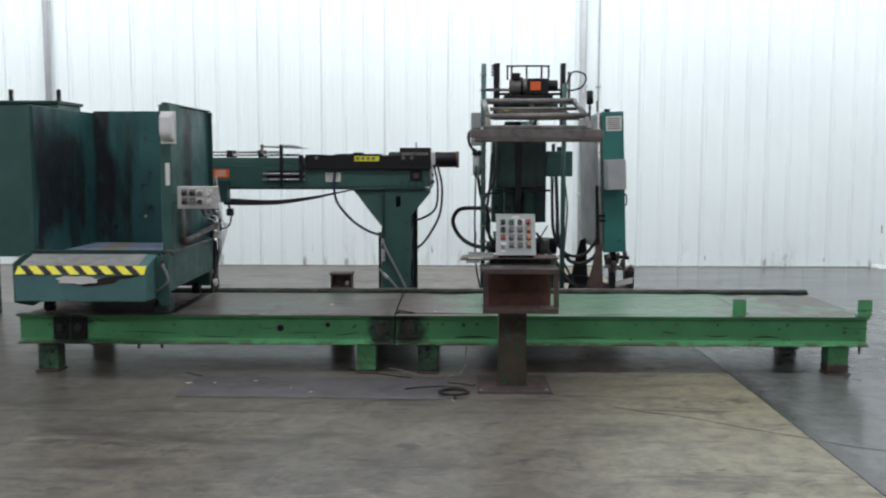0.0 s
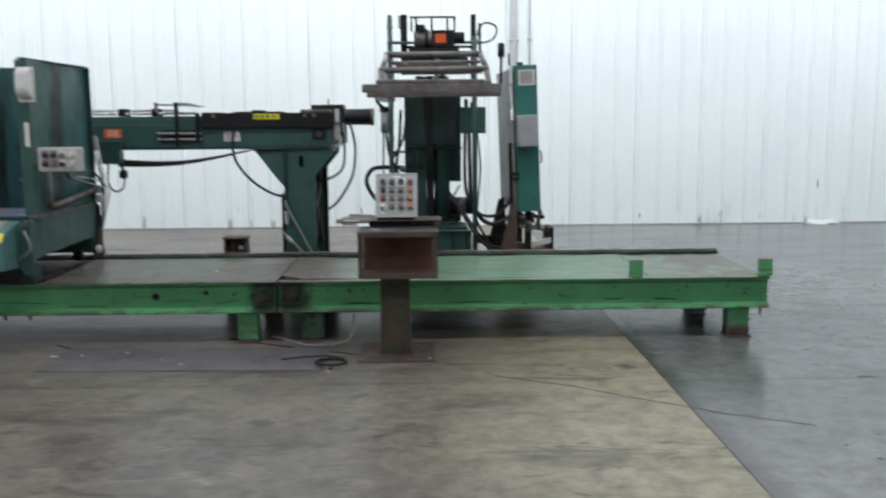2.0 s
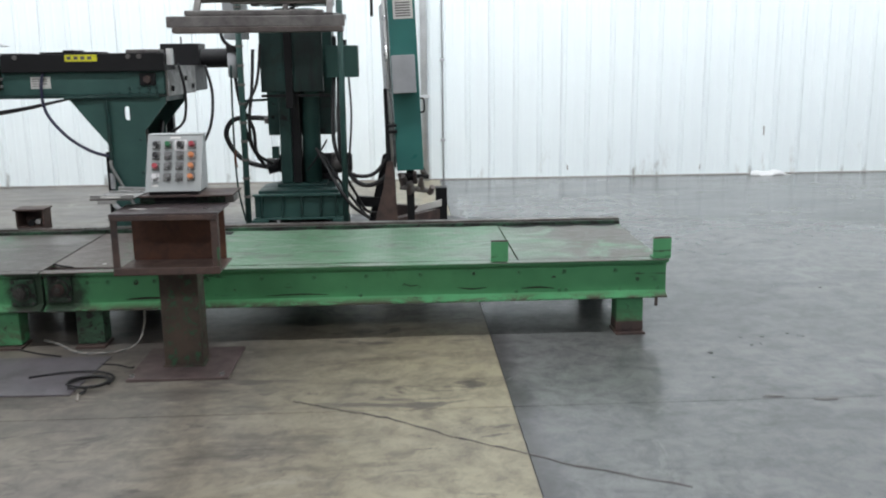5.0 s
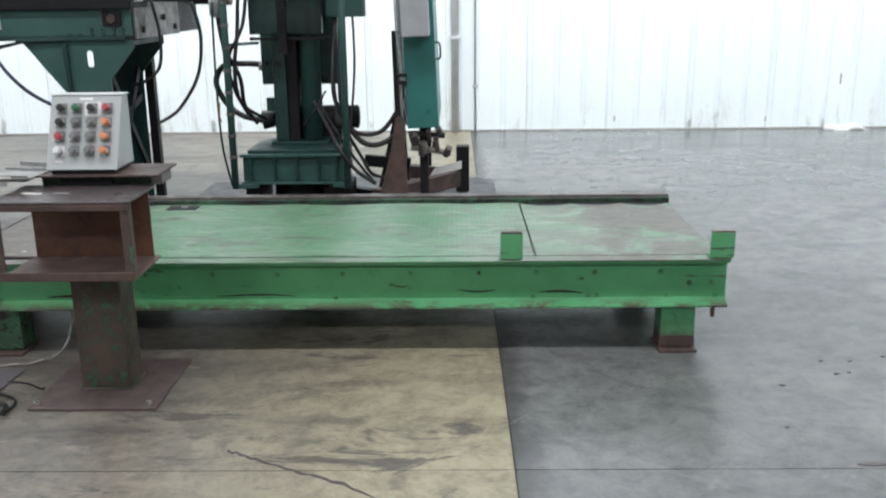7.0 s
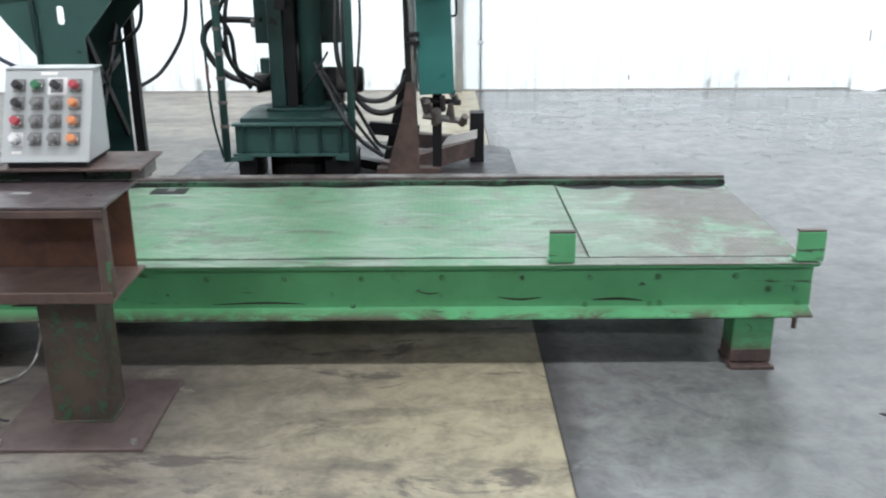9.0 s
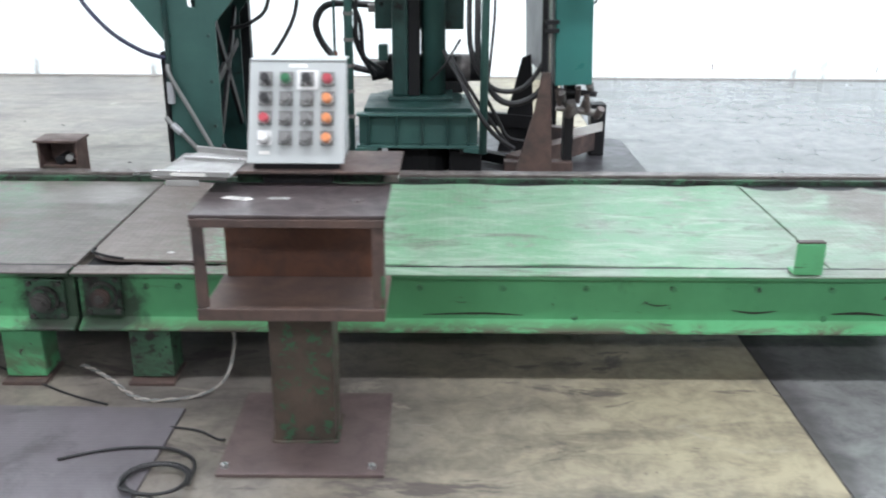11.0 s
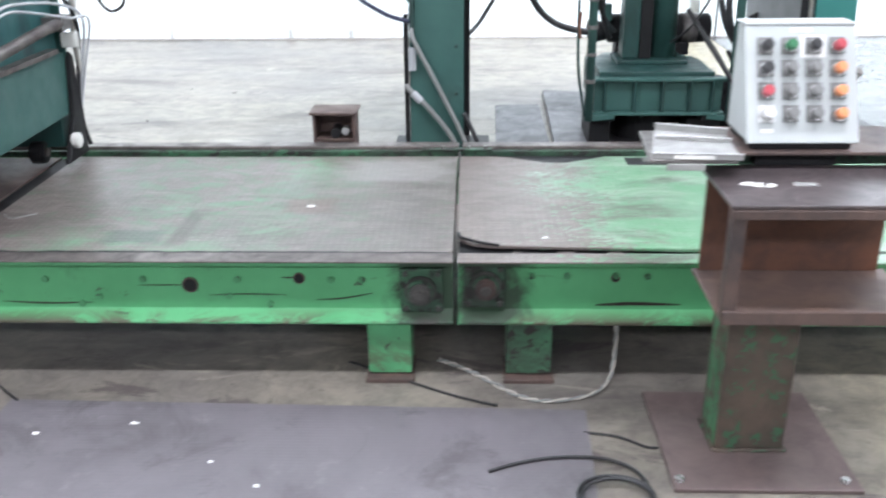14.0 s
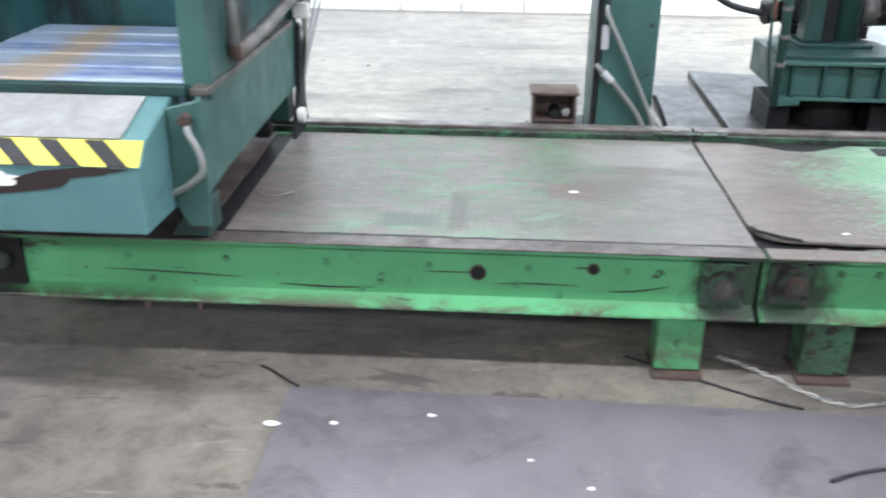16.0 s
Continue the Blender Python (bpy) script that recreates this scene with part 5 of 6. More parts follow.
LEAN_M = Matrix.Translation((1.54, 0, 0.64)) @ Matrix.Rotation(radians(-2.2), 4, "Y") @ Matrix.Translation((-1.54, 0, -0.64))


def leaning(bm):
    bmesh.ops.transform(bm, matrix=LEAN_M, verts=bm.verts[:])
    return bm


part("cabinet_body", leaning(box(1.482, 1.70, 9.0, 10.2, 0.64, 2.03, 0.008)), worn_paint("clean_teal_paint", (0.035, 0.175, 0.155), (0.03, 0.15, 0.135), (0.03, 0.03, 0.03), 0.74, grime=0.68, rough=0.35), cab)
part("side_door", leaning(flat_slab([(1.468, 9.02), (1.4805, 9.02), (1.408, 10.0), (1.395, 10.0)], 0.66, 2.0, bevel=0.004)), plain("grey_door_paint", (0.22, 0.225, 0.23), 0.5, 0.0, 4.0, 0.3), cab, "grey side door")
part("door_rod", leaning(rod((1.45, 9.0, 0.4), (1.45, 9.0, 2.03), 0.013)), BRIGHT, cab, "long bright door rod", True)
for z in (0.95, 1.0):
    part("rod_clamp", leaning(box(1.42, 1.50, 8.96, 8.999, z, z + 0.022, 0.003)), BLACK, cab)
lb1 = part("data_label", leaning(box(1.525, 1.68, 8.9965, 8.9995, 1.84, 1.985, 0.0)), PAPER, cab, "white printed data label")
for i in range(6):
    part("print_bar", leaning(box(1.542, 1.66, 8.995, 8.9963, 1.858 + i * 0.02, 1.868 + i * 0.02, 0.0)), INK, lb1)
part("front_box", leaning(box(1.49, 1.672, 8.76, 8.998, 1.27, 1.56, 0.008)), CONDUITM, cab, "grey steel box")
part("handle", leaning(hose([(1.70, 9.1, 1.10), (1.73, 9.1, 1.11), (1.73, 9.1, 1.20), (1.70, 9.1, 1.21)], 0.007, 5)), BLACK, cab, smooth=True)
part("cable_mast", leaning(rod((1.44, 8.97, 2.03), (1.44, 8.97, 2.14), 0.01)), GREYSTEEL, cab)
sl = part("stack_light", rod((1.31, 8.97, 2.10), (1.31, 8.97, 2.23), 0.032, 18, bevel=0.006), BLACK, cab, "black signal light", True)
part("light_collar", rod((1.31, 8.97, 1.86), (1.31, 8.97, 2.10), 0.012, 14), BLACK, sl)
part("top_plug", rod((1.50, 9.1, 2.03), (1.50, 9.1, 2.06), 0.03, 12), BLACK, cab)
part("fin", slab([(1.255, 0.10), (1.485, 0.10), (1.452, 0.72), (1.40, 0.72), (1.365, 0.50)], 8.975, 8.995, bevel=0.003), RUST, cab, "tall rusty gusset fin")
part("fin_post", slab([(1.398, 0.66), (1.452, 0.66), (1.432, 1.30), (1.385, 1.30)], 8.996, 9.012, bevel=0.003), BLACK, cab, "dark greasy upright")
part("rear_fin", slab([(1.20, PADZ), (1.46, PADZ), (1.437, 0.32), (1.414, 0.72), (1.35, 0.69), (1.263, 0.32)], 9.79, 9.81, bevel=0.003), BLACK, cab, "black rear gusset plate")
part("cross_bar", bar((0.98, 9.60, 0.09), (1.42, 9.25, 0.09), 0.07, 0.06), BLACK, cab, "black base bar")
part("cross_bar", bar((1.10, 9.80, 0.28), (1.46, 9.80, 0.25), 0.06, 0.09), BLACK, cab, "black base bar")
part("base_rail", box(1.20, 1.62, 9.05, 9.15, PADZ, 0.16, 0.005), RUST, cab)
part("base_rail", bar((1.25, 9.15, 0.12), (1.86, 9.75, 0.15), 0.09, 0.12), RUST, cab)
part("base_rail", bar((1.45, 9.75, 0.20), (1.88, 9.75, 0.16), 0.09, 0.10), RUST, cab)
part("base_stub", box(1.82, 1.92, 9.68, 9.80, PADZ, 0.40, 0.006), BLACK, cab)
part("cabinet_leg", box(1.56, 1.62, 9.1, 9.2, 0.1605, 0.645, 0.004), BLACK, cab)
part("cabinet_leg", box(1.56, 1.62, 9.95, 10.05, PADZ, 0.645, 0.004), BLACK, cab)
rng = random.Random(9)
for i in range(9):
    x, z = 1.52 + 0.028 * i, 0.50 + rng.uniform(-0.06, 0.09)
    part("valve", rod((x, 9.02 + rng.uniform(0, 0.1), z), (x + rng.uniform(-0.03, 0.03), 9.02, z + rng.uniform(0.05, 0.11)), rng.uniform(0.016, 0.03), 10), GREYSTEEL if i % 2 else RAIL, cab, "small bare metal valve")
part("manifold", rod((1.50, 9.06, 0.50), (1.78, 9.06, 0.46), 0.022, 12), GREYSTEEL, cab)
part("manifold", rod((1.50, 9.06, 0.60), (1.74, 9.06, 0.58), 0.018, 12), BLACK, cab)
part("pale_sheet", slab([(1.62, 0.22), (1.86, 0.27), (1.86, 0.33), (1.66, 0.28)], 9.45, 9.46, bevel=0.0), PAPER, cab, "scrap of pale sheet")

single("base_pad", flat_slab([(0.095, 8.75), (2.14, 8.75), (2.13, 10.15), (2.02, 10.25), (0.14, 10.62)], 0, 0.048, bevel=0.004), PADM, (1.1, 9.5, 0), "thick oily black steel base pad", "floor plate")
single("floor_plate", flat_slab([(-0.25, 8.75), (0.088, 8.75), (0.088, 10.28), (-0.22, 10.26)], 0, 0.02, bevel=0.003), PADM, (-0.08, 9.5, 0), "thin dark steel floor plate", "floor plate")

# ---- the operator pedestal ----
ped = thing("operator_pedestal", (0.4, 6.16, 0), "rusty steel pedestal with an open shelf box on a thick post", "pedestal")
part("base_plate", box(0.15, 0.648, 5.918, 6.412, 0, 0.012, 0.003), steel("purple_brown_base_plate", (0.128, 0.092, 0.088), (0.098, 0.072, 0.070), 0.5, 0.15), ped, "purple-brown steel base plate")
for x, y in ((0.17, 5.955), (0.61, 5.955)):
    part("anchor_bolt", rod((x, y, 0.012), (x, y, 0.024), 0.012, 6), BRIGHT, ped)
PX0, PX1, PY0, PY1, PTOP = 0.297, 0.487, 6.098, 6.25, 0.565
POSTM = worn_paint("green_paint_over_rust", (0.092, 0.068, 0.052), (0.058, 0.045, 0.036), (0.036, 0.10, 0.052), 0.55, dirt=(0.028, 0.021, 0.018), grime=0.46, rough=0.5, scale=2.4)
b = box(PX0, PX1, PY0, PY0 + 0.012, 0.012, PTOP, 0.003)
box(PX0, PX1, PY1 - 0.012, PY1, 0.012, PTOP, 0.003, bm=b)
post = part("post", b, POSTM, ped, "rusty post with remains of green paint")
SIDEM = worn_paint("chipped_green_over_rust", (0.055, 0.18, 0.09), (0.045, 0.13, 0.065), (0.075, 0.052, 0.04), 0.50, grime=0.50, rough=0.5, scale=2.4)
for x, m, lab in ((PX0 + 0.0005, SIDEM, "green post side, chipped to rust"), (PX1 - 0.0125, POSTM, "")):
    part("post_side", box(x, x + 0.012, PY0 + 0.0125, PY1 - 0.0125, 0.012, PTOP, 0.0), m, post, lab)
b = bmesh.new()
hose([(PX0 - 0.004, PY0 - 0.004, 0.014), (PX1 + 0.004, PY0 - 0.004, 0.014)], 0.007, 10, 8, b)
hose([(PX1 + 0.004, PY0 - 0.004, 0.014), (PX1 + 0.004, PY1 + 0.004, 0.014)], 0.007, 10, 8, b)
hose([(PX0 - 0.004, PY0 - 0.004, 0.014), (PX0 - 0.004, PY1 + 0.004, 0.014)], 0.007, 10, 8, b)
part("weld_bead", waver(b, 0.003, 40.0, (1, 1, 1)), POSTM, post, smooth=True)
SX0, SX1, SY0, SY1, SZ0, SZ1 = 0.180, 0.668, 5.795, 6.092, 0.566, 0.853
FLAT = steel("purple_brown_steel", (0.115, 0.092, 0.092), (0.07, 0.057, 0.06), 0.36, 0.35, spots=(0.045, 0.037, 0.04))
SHELFIN = steel("rust_stained_shelf_floor", (0.135, 0.085, 0.066), (0.095, 0.068, 0.06), 0.55, 0.1, spots=(0.055, 0.042, 0.04))
sh = part("shelf_box", box(SX0, SX1, SY0, SY1, SZ0, SZ0 + 0.010, 0.002), SHELFIN, ped, "open rusty shelf box")
part("top", box(SX0 - 0.004, SX1 + 0.004, SY0 - 0.002, SY1 + 0.003, SZ1 - 0.010, SZ1, 0.003), FLAT, sh, "purple-brown steel top plate")
part("back", box(0.194, 0.645, SY1 - 0.016, SY1 - 0.006, SZ0 + 0.0105, SZ1 - 0.0105, 0.001), INRUST, sh, "orange-brown rusted back plate")
for x in (SX0, SX1 - 0.032):
    b = box(x, x + 0.032, SY0, SY0 + 0.0075, SZ0 + 0.033, SZ1 - 0.034, 0.002)
    edge_x = SX0 if x == SX0 else SX1 - 0.0065
    box(edge_x, edge_x + 0.0065, SY0 + 0.008, SY0 + 0.034, SZ0 + 0.0105, SZ1 - 0.0105, 0.001, bm=b)
    part("stile", b, RUST, sh, "rusty angle-iron stile")
part("front_lip", box(SX0, SX1, SY0 - 0.0055, SY0 + 0.0025, SZ0 - 0.002, SZ0 + 0.032, 0.003), RUST, sh)
part("front_lip", box(SX0 - 0.002, SX1 + 0.002, SY0 - 0.0055, SY0 + 0.0025, SZ1 - 0.033, SZ1 - 0.0105, 0.003), RUST, sh)
part("green_streak", box(SX1 - 0.009, SX1 + 0.0012, SY0 - 0.0012, SY0 + 0.009, 0.60, 0.69, 0.0008), SIDEM, sh, "green streak on the corner")
part("under_plate", box(0.25, 0.54, SY0 + 0.2, 6.24, SZ0 - 0.0125, SZ0 - 0.0025, 0.002), RUST, sh)
part("tray_riser", box(0.31, 0.508, 6.10, 6.22, 0.8045, 0.8885, 0.004), BLACK, ped)
part("riser_stem", box(0.34, 0.47, 6.098, 6.24, 0.5655, 0.804, 0.004), RUST, ped)
# The bar's dark tone stands for the shade cast by the tray.
part("green_bracket", box(0.23, 0.648, 6.12, 6.24, 0.846, 0.8885, 0.003), GREASY, ped, "green cross bracket, darkened for shade under the tray")
part("bracket_end", box(0.6485, 0.69, 6.12, 6.24, 0.848, 0.8885, 0.003), GREYSTEEL, ped, "bare steel bracket end")
tray = part("tray_plate", box(0.235, 0.697, 6.052, 6.30, 0.889, 0.897, 0.002), RUST, ped, "thin brown steel tray plate")
pan = thing("folded_tray", (0.15, 6.1, 0.897), "shallow folded grey sheet-metal tray with bright edges", "tray")
part("tray_bottom", flat_slab([(0.035, 6.0), (0.245, 5.985), (0.262, 6.20), (0.09, 6.26)], 0.8975, 0.9005, bevel=0.001), CARD, pan)
for name, p, q, w, h in (("front_fold", (0.034, 5.998, 0.9045), (0.246, 5.983, 0.9045), 0.004, 0.014), ("rear_fold", (0.09, 6.258, 0.907), (0.262, 6.198, 0.907), 0.004, 0.018), ("middle_fold", (0.075, 6.165, 0.9045), (0.255, 6.125, 0.9075), 0.006, 0.008)):
    part(name, bar(p, q, w, h, bevel=0.001), CARD, pan)
for p, q in (((0.034, 5.997, 0.912), (0.246, 5.982, 0.912)), ((0.09, 6.257, 0.917), (0.262, 6.197, 0.917)), ((0.075, 6.163, 0.910), (0.255, 6.123, 0.912))):
    part("bright_edge", rod(p, q, 0.0022, 8), BRIGHT, pan, "thin bright edge rod")
part("edge_label", bar((0.085, 5.9918, 0.9035), (0.18, 5.985, 0.9035), 0.002, 0.009, bevel=0.0), PAPER, pan, "faded cream label")
part("tray_wing", flat_slab([(0.03, 5.995), (0.2345, 5.985), (0.2345, 6.25), (0.05, 6.26)], 0.887, 0.8965, bevel=0.002), GREYSTEEL, ped, "grey folded tray wing")
part("wing_lip", box(0.07, 0.16, 5.983, 5.991, 0.872, 0.888, 0.002), CARD, ped)
part("tape_strip", flat_slab([(0.352, 5.93), (0.408, 5.926), (0.41, 5.950), (0.355, 5.953)], 0.8534, 0.8542, bevel=0), CARD, ped, "strip of worn silvery tape")
for k, (x, y) in enumerate(((0.252, 5.943), (0.274, 5.935), (0.294, 5.931))):
    part("paint_splash", flat_slab([(x + 0.02 * math.cos(a) * (1 + 0.5 * noise.noise(Vector((a, k, 0)))), y + 0.014 * math.sin(a)) for a in [i * 0.7 for i in range(9)]], 0.8534, 0.8543, bevel=0), PAPER, ped, "white paint splash")

# the sloping push-button desk on the pedestal
desk = thing("push_button_desk", (0.406, 6.15, 0.897), "grey sloping push-button box with sixteen buttons", "control box")
prof = [(6.074, 0.912), (6.27, 0.912), (6.27, 1.175), (6.203, 1.175)]
shell = part("enclosure", side_slab(prof, 0.280, 0.538, bevel=0.004), ENCLOSURE, desk)
slope = Matrix.Translation((0, 6.074, 0.912)) @ Matrix.Rotation(-math.atan2(0.129, 0.263), 4, "X")
face = box(0.275, 0.543, -0.008, -0.0005, 0.0, 0.291, 0.003)
bmesh.ops.transform(face, matrix=slope, verts=face.verts[:])
door = part("front_door", face, ENCLOSURE, desk)
part("drip_edge", box(0.275, 0.543, 6.192, 6.275, 1.176, 1.182, 0.002), ENCLOSURE, desk)
part("foot_rail", box(0.29, 0.528, 6.08, 6.26, 0.8975, 0.9115, 0.002), BLACK, desk)
caps = [[BKBTN, GRBTN, BKBTN, REDBTN], [BKBTN, GRYBTN, GRYBTN, ORBTN], [REDBTN, GRYBTN, GRYBTN, ORBTN], [WHITEPL, GRYBTN, GRYBTN, ORBTN]]
for r in range(4):
    for c in range(4):
        bx, bz = 0.322 + 0.0575 * c, 0.235 - 0.0558 * r
        if (r, c) == (0, 2):
            plate = box(bx - 0.03, bx + 0.03, -0.0105, -0.0085, bz - 0.026, bz + 0.03, 0.001)
            bmesh.ops.transform(plate, matrix=slope, verts=plate.verts[:])
            part("switch_plate", plate, WHITEPL, door, "white switch plate")
        button(bx, -0.0105, bz, 0.0165, caps[r][c], door, WHITEPL if (r, c) == (3, 0) else GRYBTN, slope)
for x, z, w in ((0.322, 0.03, 0.03), (0.41, 0.278, 0.05)):
    tag = box(x - w / 2, x + w / 2, -0.0095, -0.0083, z - 0.005, z + 0.005, 0.0)
    bmesh.ops.transform(tag, matrix=slope, verts=tag.verts[:])
    part("name_tag", tag, PAPER, door)

# ---- loose things on the floor ----
single("rubber_mat", flat_slab([(-1.842, 5.80), (-0.06, 5.75), (-0.04, 6.309), (-1.842, 6.347)], 0.0, 0.008, bevel=0.002), MATM, (-0.95, 6.05, 0), "worn dark grey rubber mat lying on the concrete", "mat")
coil = []
for i in range(34):
    a = i * 0.5
    r = 0.082 + 0.018 * math.sin(i * 0.55) + 0.01 * math.cos(i * 0.37)
    coil.append((-0.02 + r * 1.15 * math.cos(a), 5.86 + r * 0.95 * math.sin(a), 0.014 + 0.0006 * i))
coil = [(-0.341, 5.987, 0.013), (-0.25, 6.03, 0.013), (-0.14, 6.055, 0.014), (-0.01, 6.05, 0.012), (0.07, 5.99, 0.008)] + coil + [(0.0, 5.80, 0.014), (-0.02, 5.74, 0.008)]
cc = thing("cable_coil", (-0.1, 5.87, 0), "loose coil of black cable with a bare end, on a mat", "cable")
part("cable", hose(coil, 0.0055, 4, 6), RUBBER, cc, smooth=True)
part("bare_end", hose([(-0.02, 5.745, 0.01), (-0.01, 5.71, 0.008), (0.0, 5.67, 0.007)], 0.005, 5, 6), CABLEW, cc, "pale stripped wire end", True)
wire = thing("twisted_wire", (-0.15, 6.5, 0), "pale twisted wire hanging from under the bench to the floor", "cable")
wp = [(-0.50, 6.61, 0.012), (-0.43, 6.565, 0.010), (-0.36, 6.506, 0.008), (-0.25, 6.395, 0.008), (-0.155, 6.357, 0.008), (-0.015, 6.394, 0.010), (0.055, 6.47, 0.03), (0.078, 6.54, 0.11), (0.08, 6.56, 0.22)]
fine = curve_points(wp, 8)
for ph, m in ((0.0, CABLEW), (math.pi, DULLPIPE)):
    part("strand", hose([(p.x + 0.004 * math.cos(i * 1.1 + ph), p.y + 0.004 * math.sin(i * 1.1 + ph), p.z + 0.004 * math.cos(i * 1.1 + ph)) for i, p in enumerate(fine)], 0.0038, 2, 6), m, wire, smooth=True)
for pts, lab in (
    ([(-0.80, 6.60, 0.006), (-0.68, 6.53, 0.006), (-0.565, 6.458, 0.006), (-0.444, 6.389, 0.006), (-0.31, 6.33, 0.007)], "thin black wire lying beside a bench leg"),
    ([(-1.96, 6.455, 0.006), (-1.92, 6.43, 0.006), (-1.877, 6.392, 0.006), (-1.815, 6.335, 0.012)], "thin black wire lying across a mat corner"),
    ([(-0.06, 6.19, 0.006), (0.0, 6.18, 0.006), (0.05, 6.163, 0.006), (0.11, 6.12, 0.006), (0.14, 6.10, 0.016)], "short black wire beside a steel base plate"),
):
    single("black_wire", hose(pts, 0.004, 6, 6), RUBBER, pts[0], lab, "wire", "floor wires", smooth=True)
sb = thing("steel_bracket_box", (-0.98, 7.88, 0), "small brown rusty steel box open at its side, behind the bench", "steel box")
part("side", box(-1.088, -1.077, 7.79, 7.93, 0.0, 0.56, 0.003), RUST, sb)
part("side", box(-0.913, -0.902, 7.79, 7.93, 0.0, 0.56, 0.003), RUST, sb)
part("back", box(-1.0765, -0.9135, 7.918, 7.93, 0.0, 0.56, 0.003), RUST, sb)
part("lid", box(-1.1, -0.893, 7.778, 7.94, 0.5605, 0.573, 0.004), RUST, sb)
part("plug", rod((-0.945, 7.80, 0.485), (-0.945, 7.84, 0.485), 0.018, 14), BRIGHT, sb, "pale plug inside")
part("plug", rod((-0.99, 7.80, 0.475), (-0.99, 7.90, 0.475), 0.022, 14), BLACK, sb)
part("shelf", box(-1.0765, -0.9135, 7.80, 7.917, 0.44, 0.452, 0.002), RUST, sb)


def scrap(x, y, z, size, seed, label="small white paper scrap lying flat"):
    r = random.Random(seed)
    pts = [(x + size * r.uniform(0.6, 1.2) * math.cos(a), y + 0.6 * size * r.uniform(0.6, 1.2) * math.sin(a)) for a in [i * 2 * math.pi / 7 for i in range(7)]]
    single("paper_scrap", flat_slab(pts, z, z + 0.003, bevel=0), CHIP, (x, y, z), label, "scrap", "floor scraps")


for i, (x, y, z, s) in enumerate(((-1.853, 6.141, 0.008, 0.024), (-1.675, 6.155, 0.008, 0.014), (-1.401, 6.214, 0.008, 0.013), (-0.967, 5.918, 0.008, 0.012), (-0.962, 6.972, ZDECK, 0.018), (-0.15, 6.668, ZDECK, 0.011), (-1.12, 6.024, 0.008, 0.008))):
    scrap(x, y, z, s, i)
ch = single("chalk_mark", hose([(-2.04, 6.885, ZDECK + 0.002), (-2.015, 6.855, ZDECK + 0.002), (-1.985, 6.845, ZDECK + 0.002), (-1.925, 6.89, ZDECK + 0.002)], 0.0024, 4, 5), CARD, (-1.98, 6.87, ZDECK), "thin pale chalk stroke on a brown deck plate", "mark", smooth=True)
rng = random.Random(21)
SPOTS = ((3.70, 6.38), (3.72, 6.36), (3.66, 6.42), (2.569, 4.369), (2.789, 4.515), (3.071, 4.395), (2.646, 4.197), (3.372, 6.374), (3.381, 6.236), (3.496, 6.37), (3.44, 6.25), (3.121, 6.125), (3.013, 5.761), (4.3, 7.4), (-2.58, 10.9), (-2.21, 10.76), (-1.9, 9.2), (-1.3, 9.6), (-1.05, 9.35), (-2.6, 9.9))
for x, y in SPOTS:
    r = rng.uniform(0.006, 0.013)
    pts = [(x + r * rng.uniform(0.6, 1.5) * math.cos(a), y + r * rng.uniform(0.5, 1.0) * math.sin(a)) for a in [k * 2 * math.pi / 8 for k in range(8)]]
    single("dirt_spot", flat_slab(pts, 0, 0.0025, bevel=0), BLACK, (x, y, 0), "small dark dirt spot on concrete", "dirt", "dirt spots")
for x, y, l in ((3.2, 5.49, 0.05), (3.42, 5.44, 0.06)):
    pts = [(x + l * math.cos(a), y + 0.016 * math.sin(a)) for a in [k * 2 * math.pi / 10 for k in range(10)]]
    single("dirt_spot", flat_slab(pts, 0, 0.0025, bevel=0), INK, (x, y, 0), "flat dark smudge beside a floor joint", "dirt", "dirt spots")
crack = [(1.0, 5.60), (1.077, 5.556), (1.25, 5.462), (1.436, 5.366), (1.712, 5.146), (1.982, 4.97), (2.148, 4.85), (2.6, 4.62)]
course = []
for (xa, ya), (xb, yb) in zip(crack, crack[1:]):
    for k in range(9):
        f = k / 9
        course.append((xa + (xb - xa) * f, ya + (yb - ya) * f + rng.uniform(-0.007, 0.007)))
left = [(x, y + rng.uniform(0.002, 0.012)) for x, y in course]
right_e = [(x, y - rng.uniform(0.002, 0.010)) for x, y in course]
single("floor_crack", flat_slab(left + right_e[::-1], 0.0, 0.0012, bevel=0), CRACK, (1.5, 5.2, 0), "thin dark crack across the concrete", "crack", kind="structure")
lump = bmesh.new()
bmesh.ops.create_icosphere(lump, subdivisions=3, radius=0.5)
bmesh.ops.scale(lump, vec=(0.56, 0.10, 0.13), verts=lump.verts[:])
waver(lump, 0.06, 6.0, (0.3, 0.2, 1))
for v in lump.verts:
    v.co.z = max(v.co.z, 0.0)
bmesh.ops.translate(lump, vec=(6.3, 13.12, 0.0), verts=lump.verts[:])
single("crumpled_sheet", lump, PLASTER, (6.3, 13.12, 0), "crumpled white plastic sheet at the foot of a wall", "plastic sheet", smooth=True)

for x, z, h in ((2.97, 0.20, 0.07), (4.52, 0.18, 0.11), (6.22, 0.50, 0.12), (2.65, 0.10, 0.09), (3.66, 0.10, 0.06), (-2.1, 0.22, 0.14), (-0.35, 0.2, 0.10), (5.4, 0.08, 0.06), (-1.6, 0.09, 0.06)):
    part("scuff_mark", box(x - 0.008, x + 0.008, NORTH - 0.0025, NORTH - 0.0005, z, z + h, 0.0, turn=Matrix.Rotation(0.1 * math.sin(x * 5), 3, "Y")), GRIME, wall_n, "dark scuff mark")

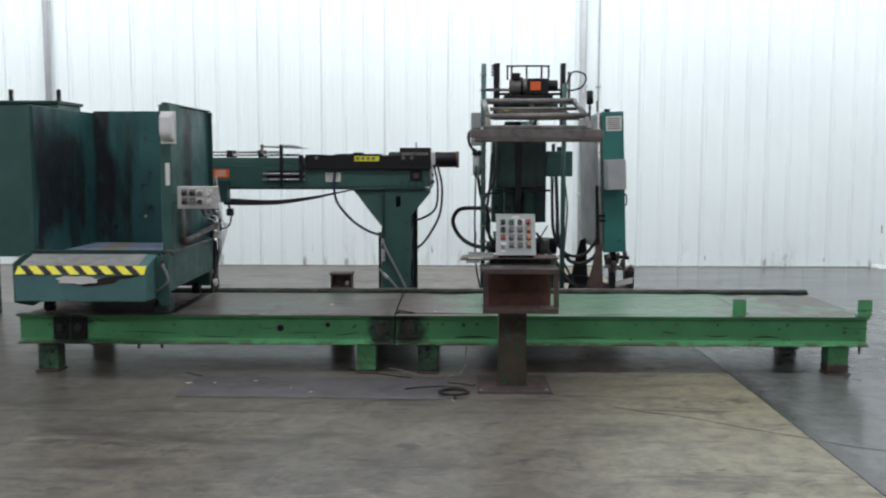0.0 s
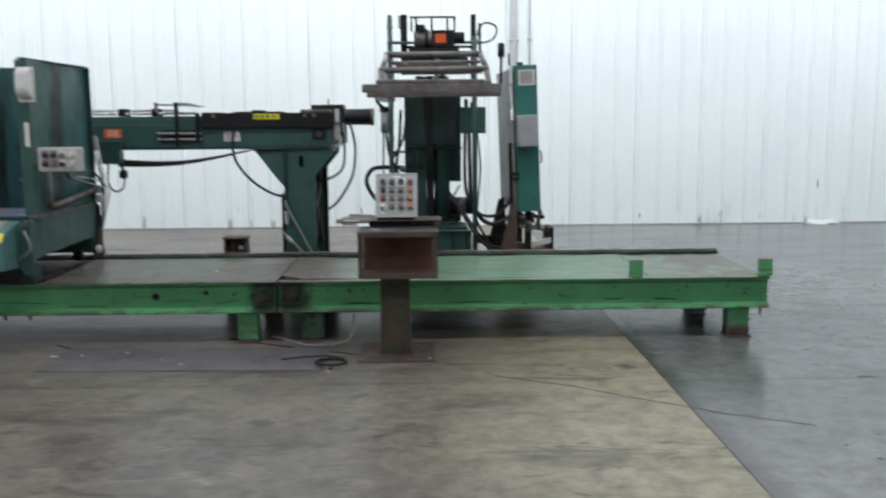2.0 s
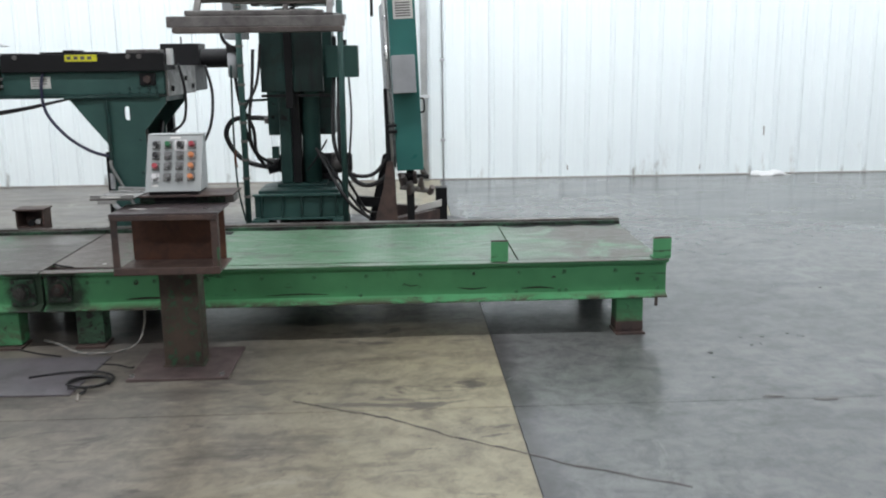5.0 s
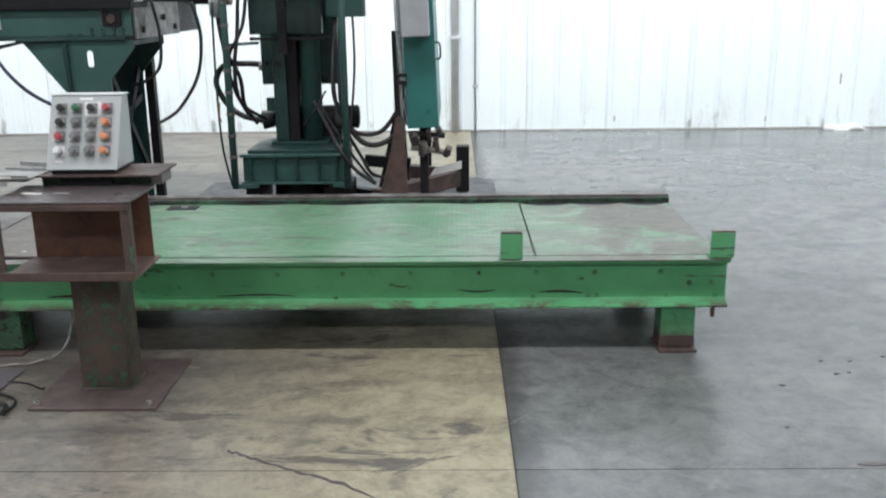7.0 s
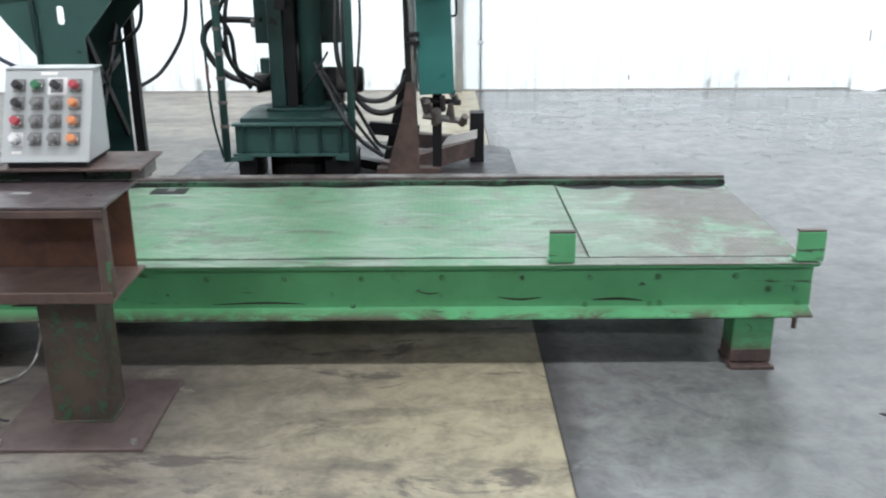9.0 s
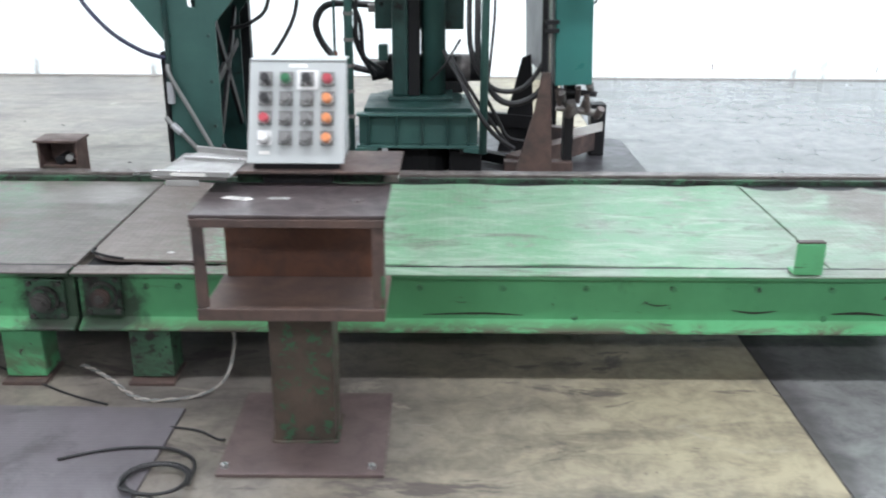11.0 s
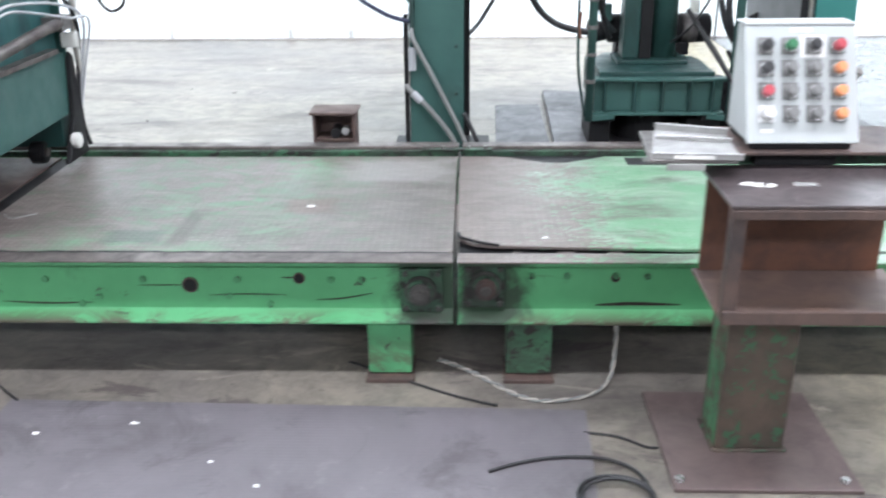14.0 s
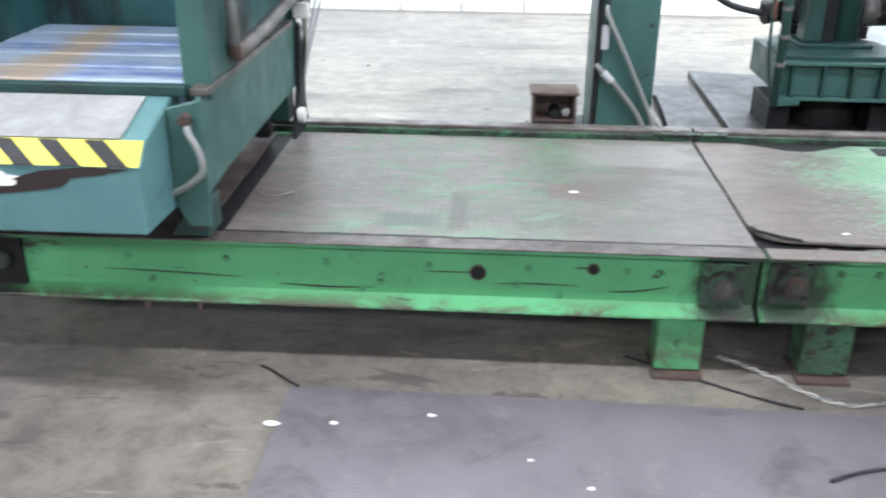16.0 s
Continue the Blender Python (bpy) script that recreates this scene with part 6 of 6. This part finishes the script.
# ---- pipes on the wall ----
def wall_pipe(x, r, material, label, z0, bands):
    t = thing("wall_conduit", (x, NORTH - 0.05, z0), label, "conduit", "wall conduits")
    part("pipe", rod((x, NORTH - 0.03 - r, z0), (x, NORTH - 0.03 - r, TOP), r, 14), material, t, smooth=True)
    for z in bands:
        part("clamp", box(x - r - 0.02, x + r + 0.02, NORTH - 0.035 - 2 * r, NORTH - 0.012, z, z + 0.03, 0.003), material, t)


wall_pipe(-5.90, 0.045, CONDUITM, "grey steel pipe running down a white panel wall", 0.0, (0.6, 2.2, 4.0))
wall_pipe(1.82, 0.045, WHITECON, "white painted pipe on a white panel wall", 0.0, (1.05, 2.6, 4.2))
wall_pipe(2.05, 0.010, CONDUITM, "thin dark conduit on a white panel wall", 0.0, (0.5, 1.5, 2.6))

# ---- floor slabs and wall panels, piece by piece ----
def floor_slab(x0, x1, y0, y1, material):
    b = box(x0 + 0.003, x1 - 0.003, y0 + 0.002, y1 - 0.002, -0.15, 0.0, 0.0)
    part("slab", b, material, slabs)


for y0, y1 in ((SOUTH, -2.2), (-2.2, 5.46), (5.46, NORTH + 0.2)):
    floor_slab(WEST, -5.6, y0, y1, TAN)
    floor_slab(-5.6, 2.0, y0, y1, TAN)
    floor_slab(2.0, 9.6, y0, y1, GREY)
    floor_slab(9.6, EAST, y0, y1, GREY)
part("joint_filler", box(WEST, EAST, SOUTH, NORTH, -0.16, -0.006, 0), JOINT, slabs)

PW = 0.92


def panel_mesh():
    """One ribbed wall sheet, three tall ribs and low ribs between them."""
    prof = []
    for k in range(3):
        x = k * PW / 3
        prof += [(x, 0.0), (x + 0.02, -0.02), (x + 0.055, -0.02), (x + 0.075, 0.0), (x + 0.155, 0.0), (x + 0.163, -0.003), (x + 0.19, -0.003), (x + 0.198, 0.0)]
    prof.append((PW - 0.004, 0.0))
    b = bmesh.new()
    rows = [[b.verts.new((x, y, z)) for x, y in prof] for z in (0.005, TOP)]
    back = [[b.verts.new((x, 0.05, z)) for x in (0, PW - 0.004)] for z in (0.005, TOP)]
    for i in range(len(prof) - 1):
        b.faces.new((rows[0][i], rows[0][i + 1], rows[1][i + 1], rows[1][i]))
    b.faces.new((rows[0][0], rows[1][0], back[1][0], back[0][0]))
    b.faces.new((rows[0][-1], back[0][1], back[1][1], rows[1][-1]))
    bmesh.ops.recalc_face_normals(b, faces=b.faces[:])
    me = bpy.data.meshes.new("wall_panel")
    b.to_mesh(me)
    b.free()
    me.materials.append(WALL)
    return me


pm = panel_mesh()
for i in range(int((EAST - WEST) / PW)):
    ob = new("wall_panel", pm)
    ob.parent = wall_n
    ob.location = (WEST + i * PW, 0.0, 0.0)
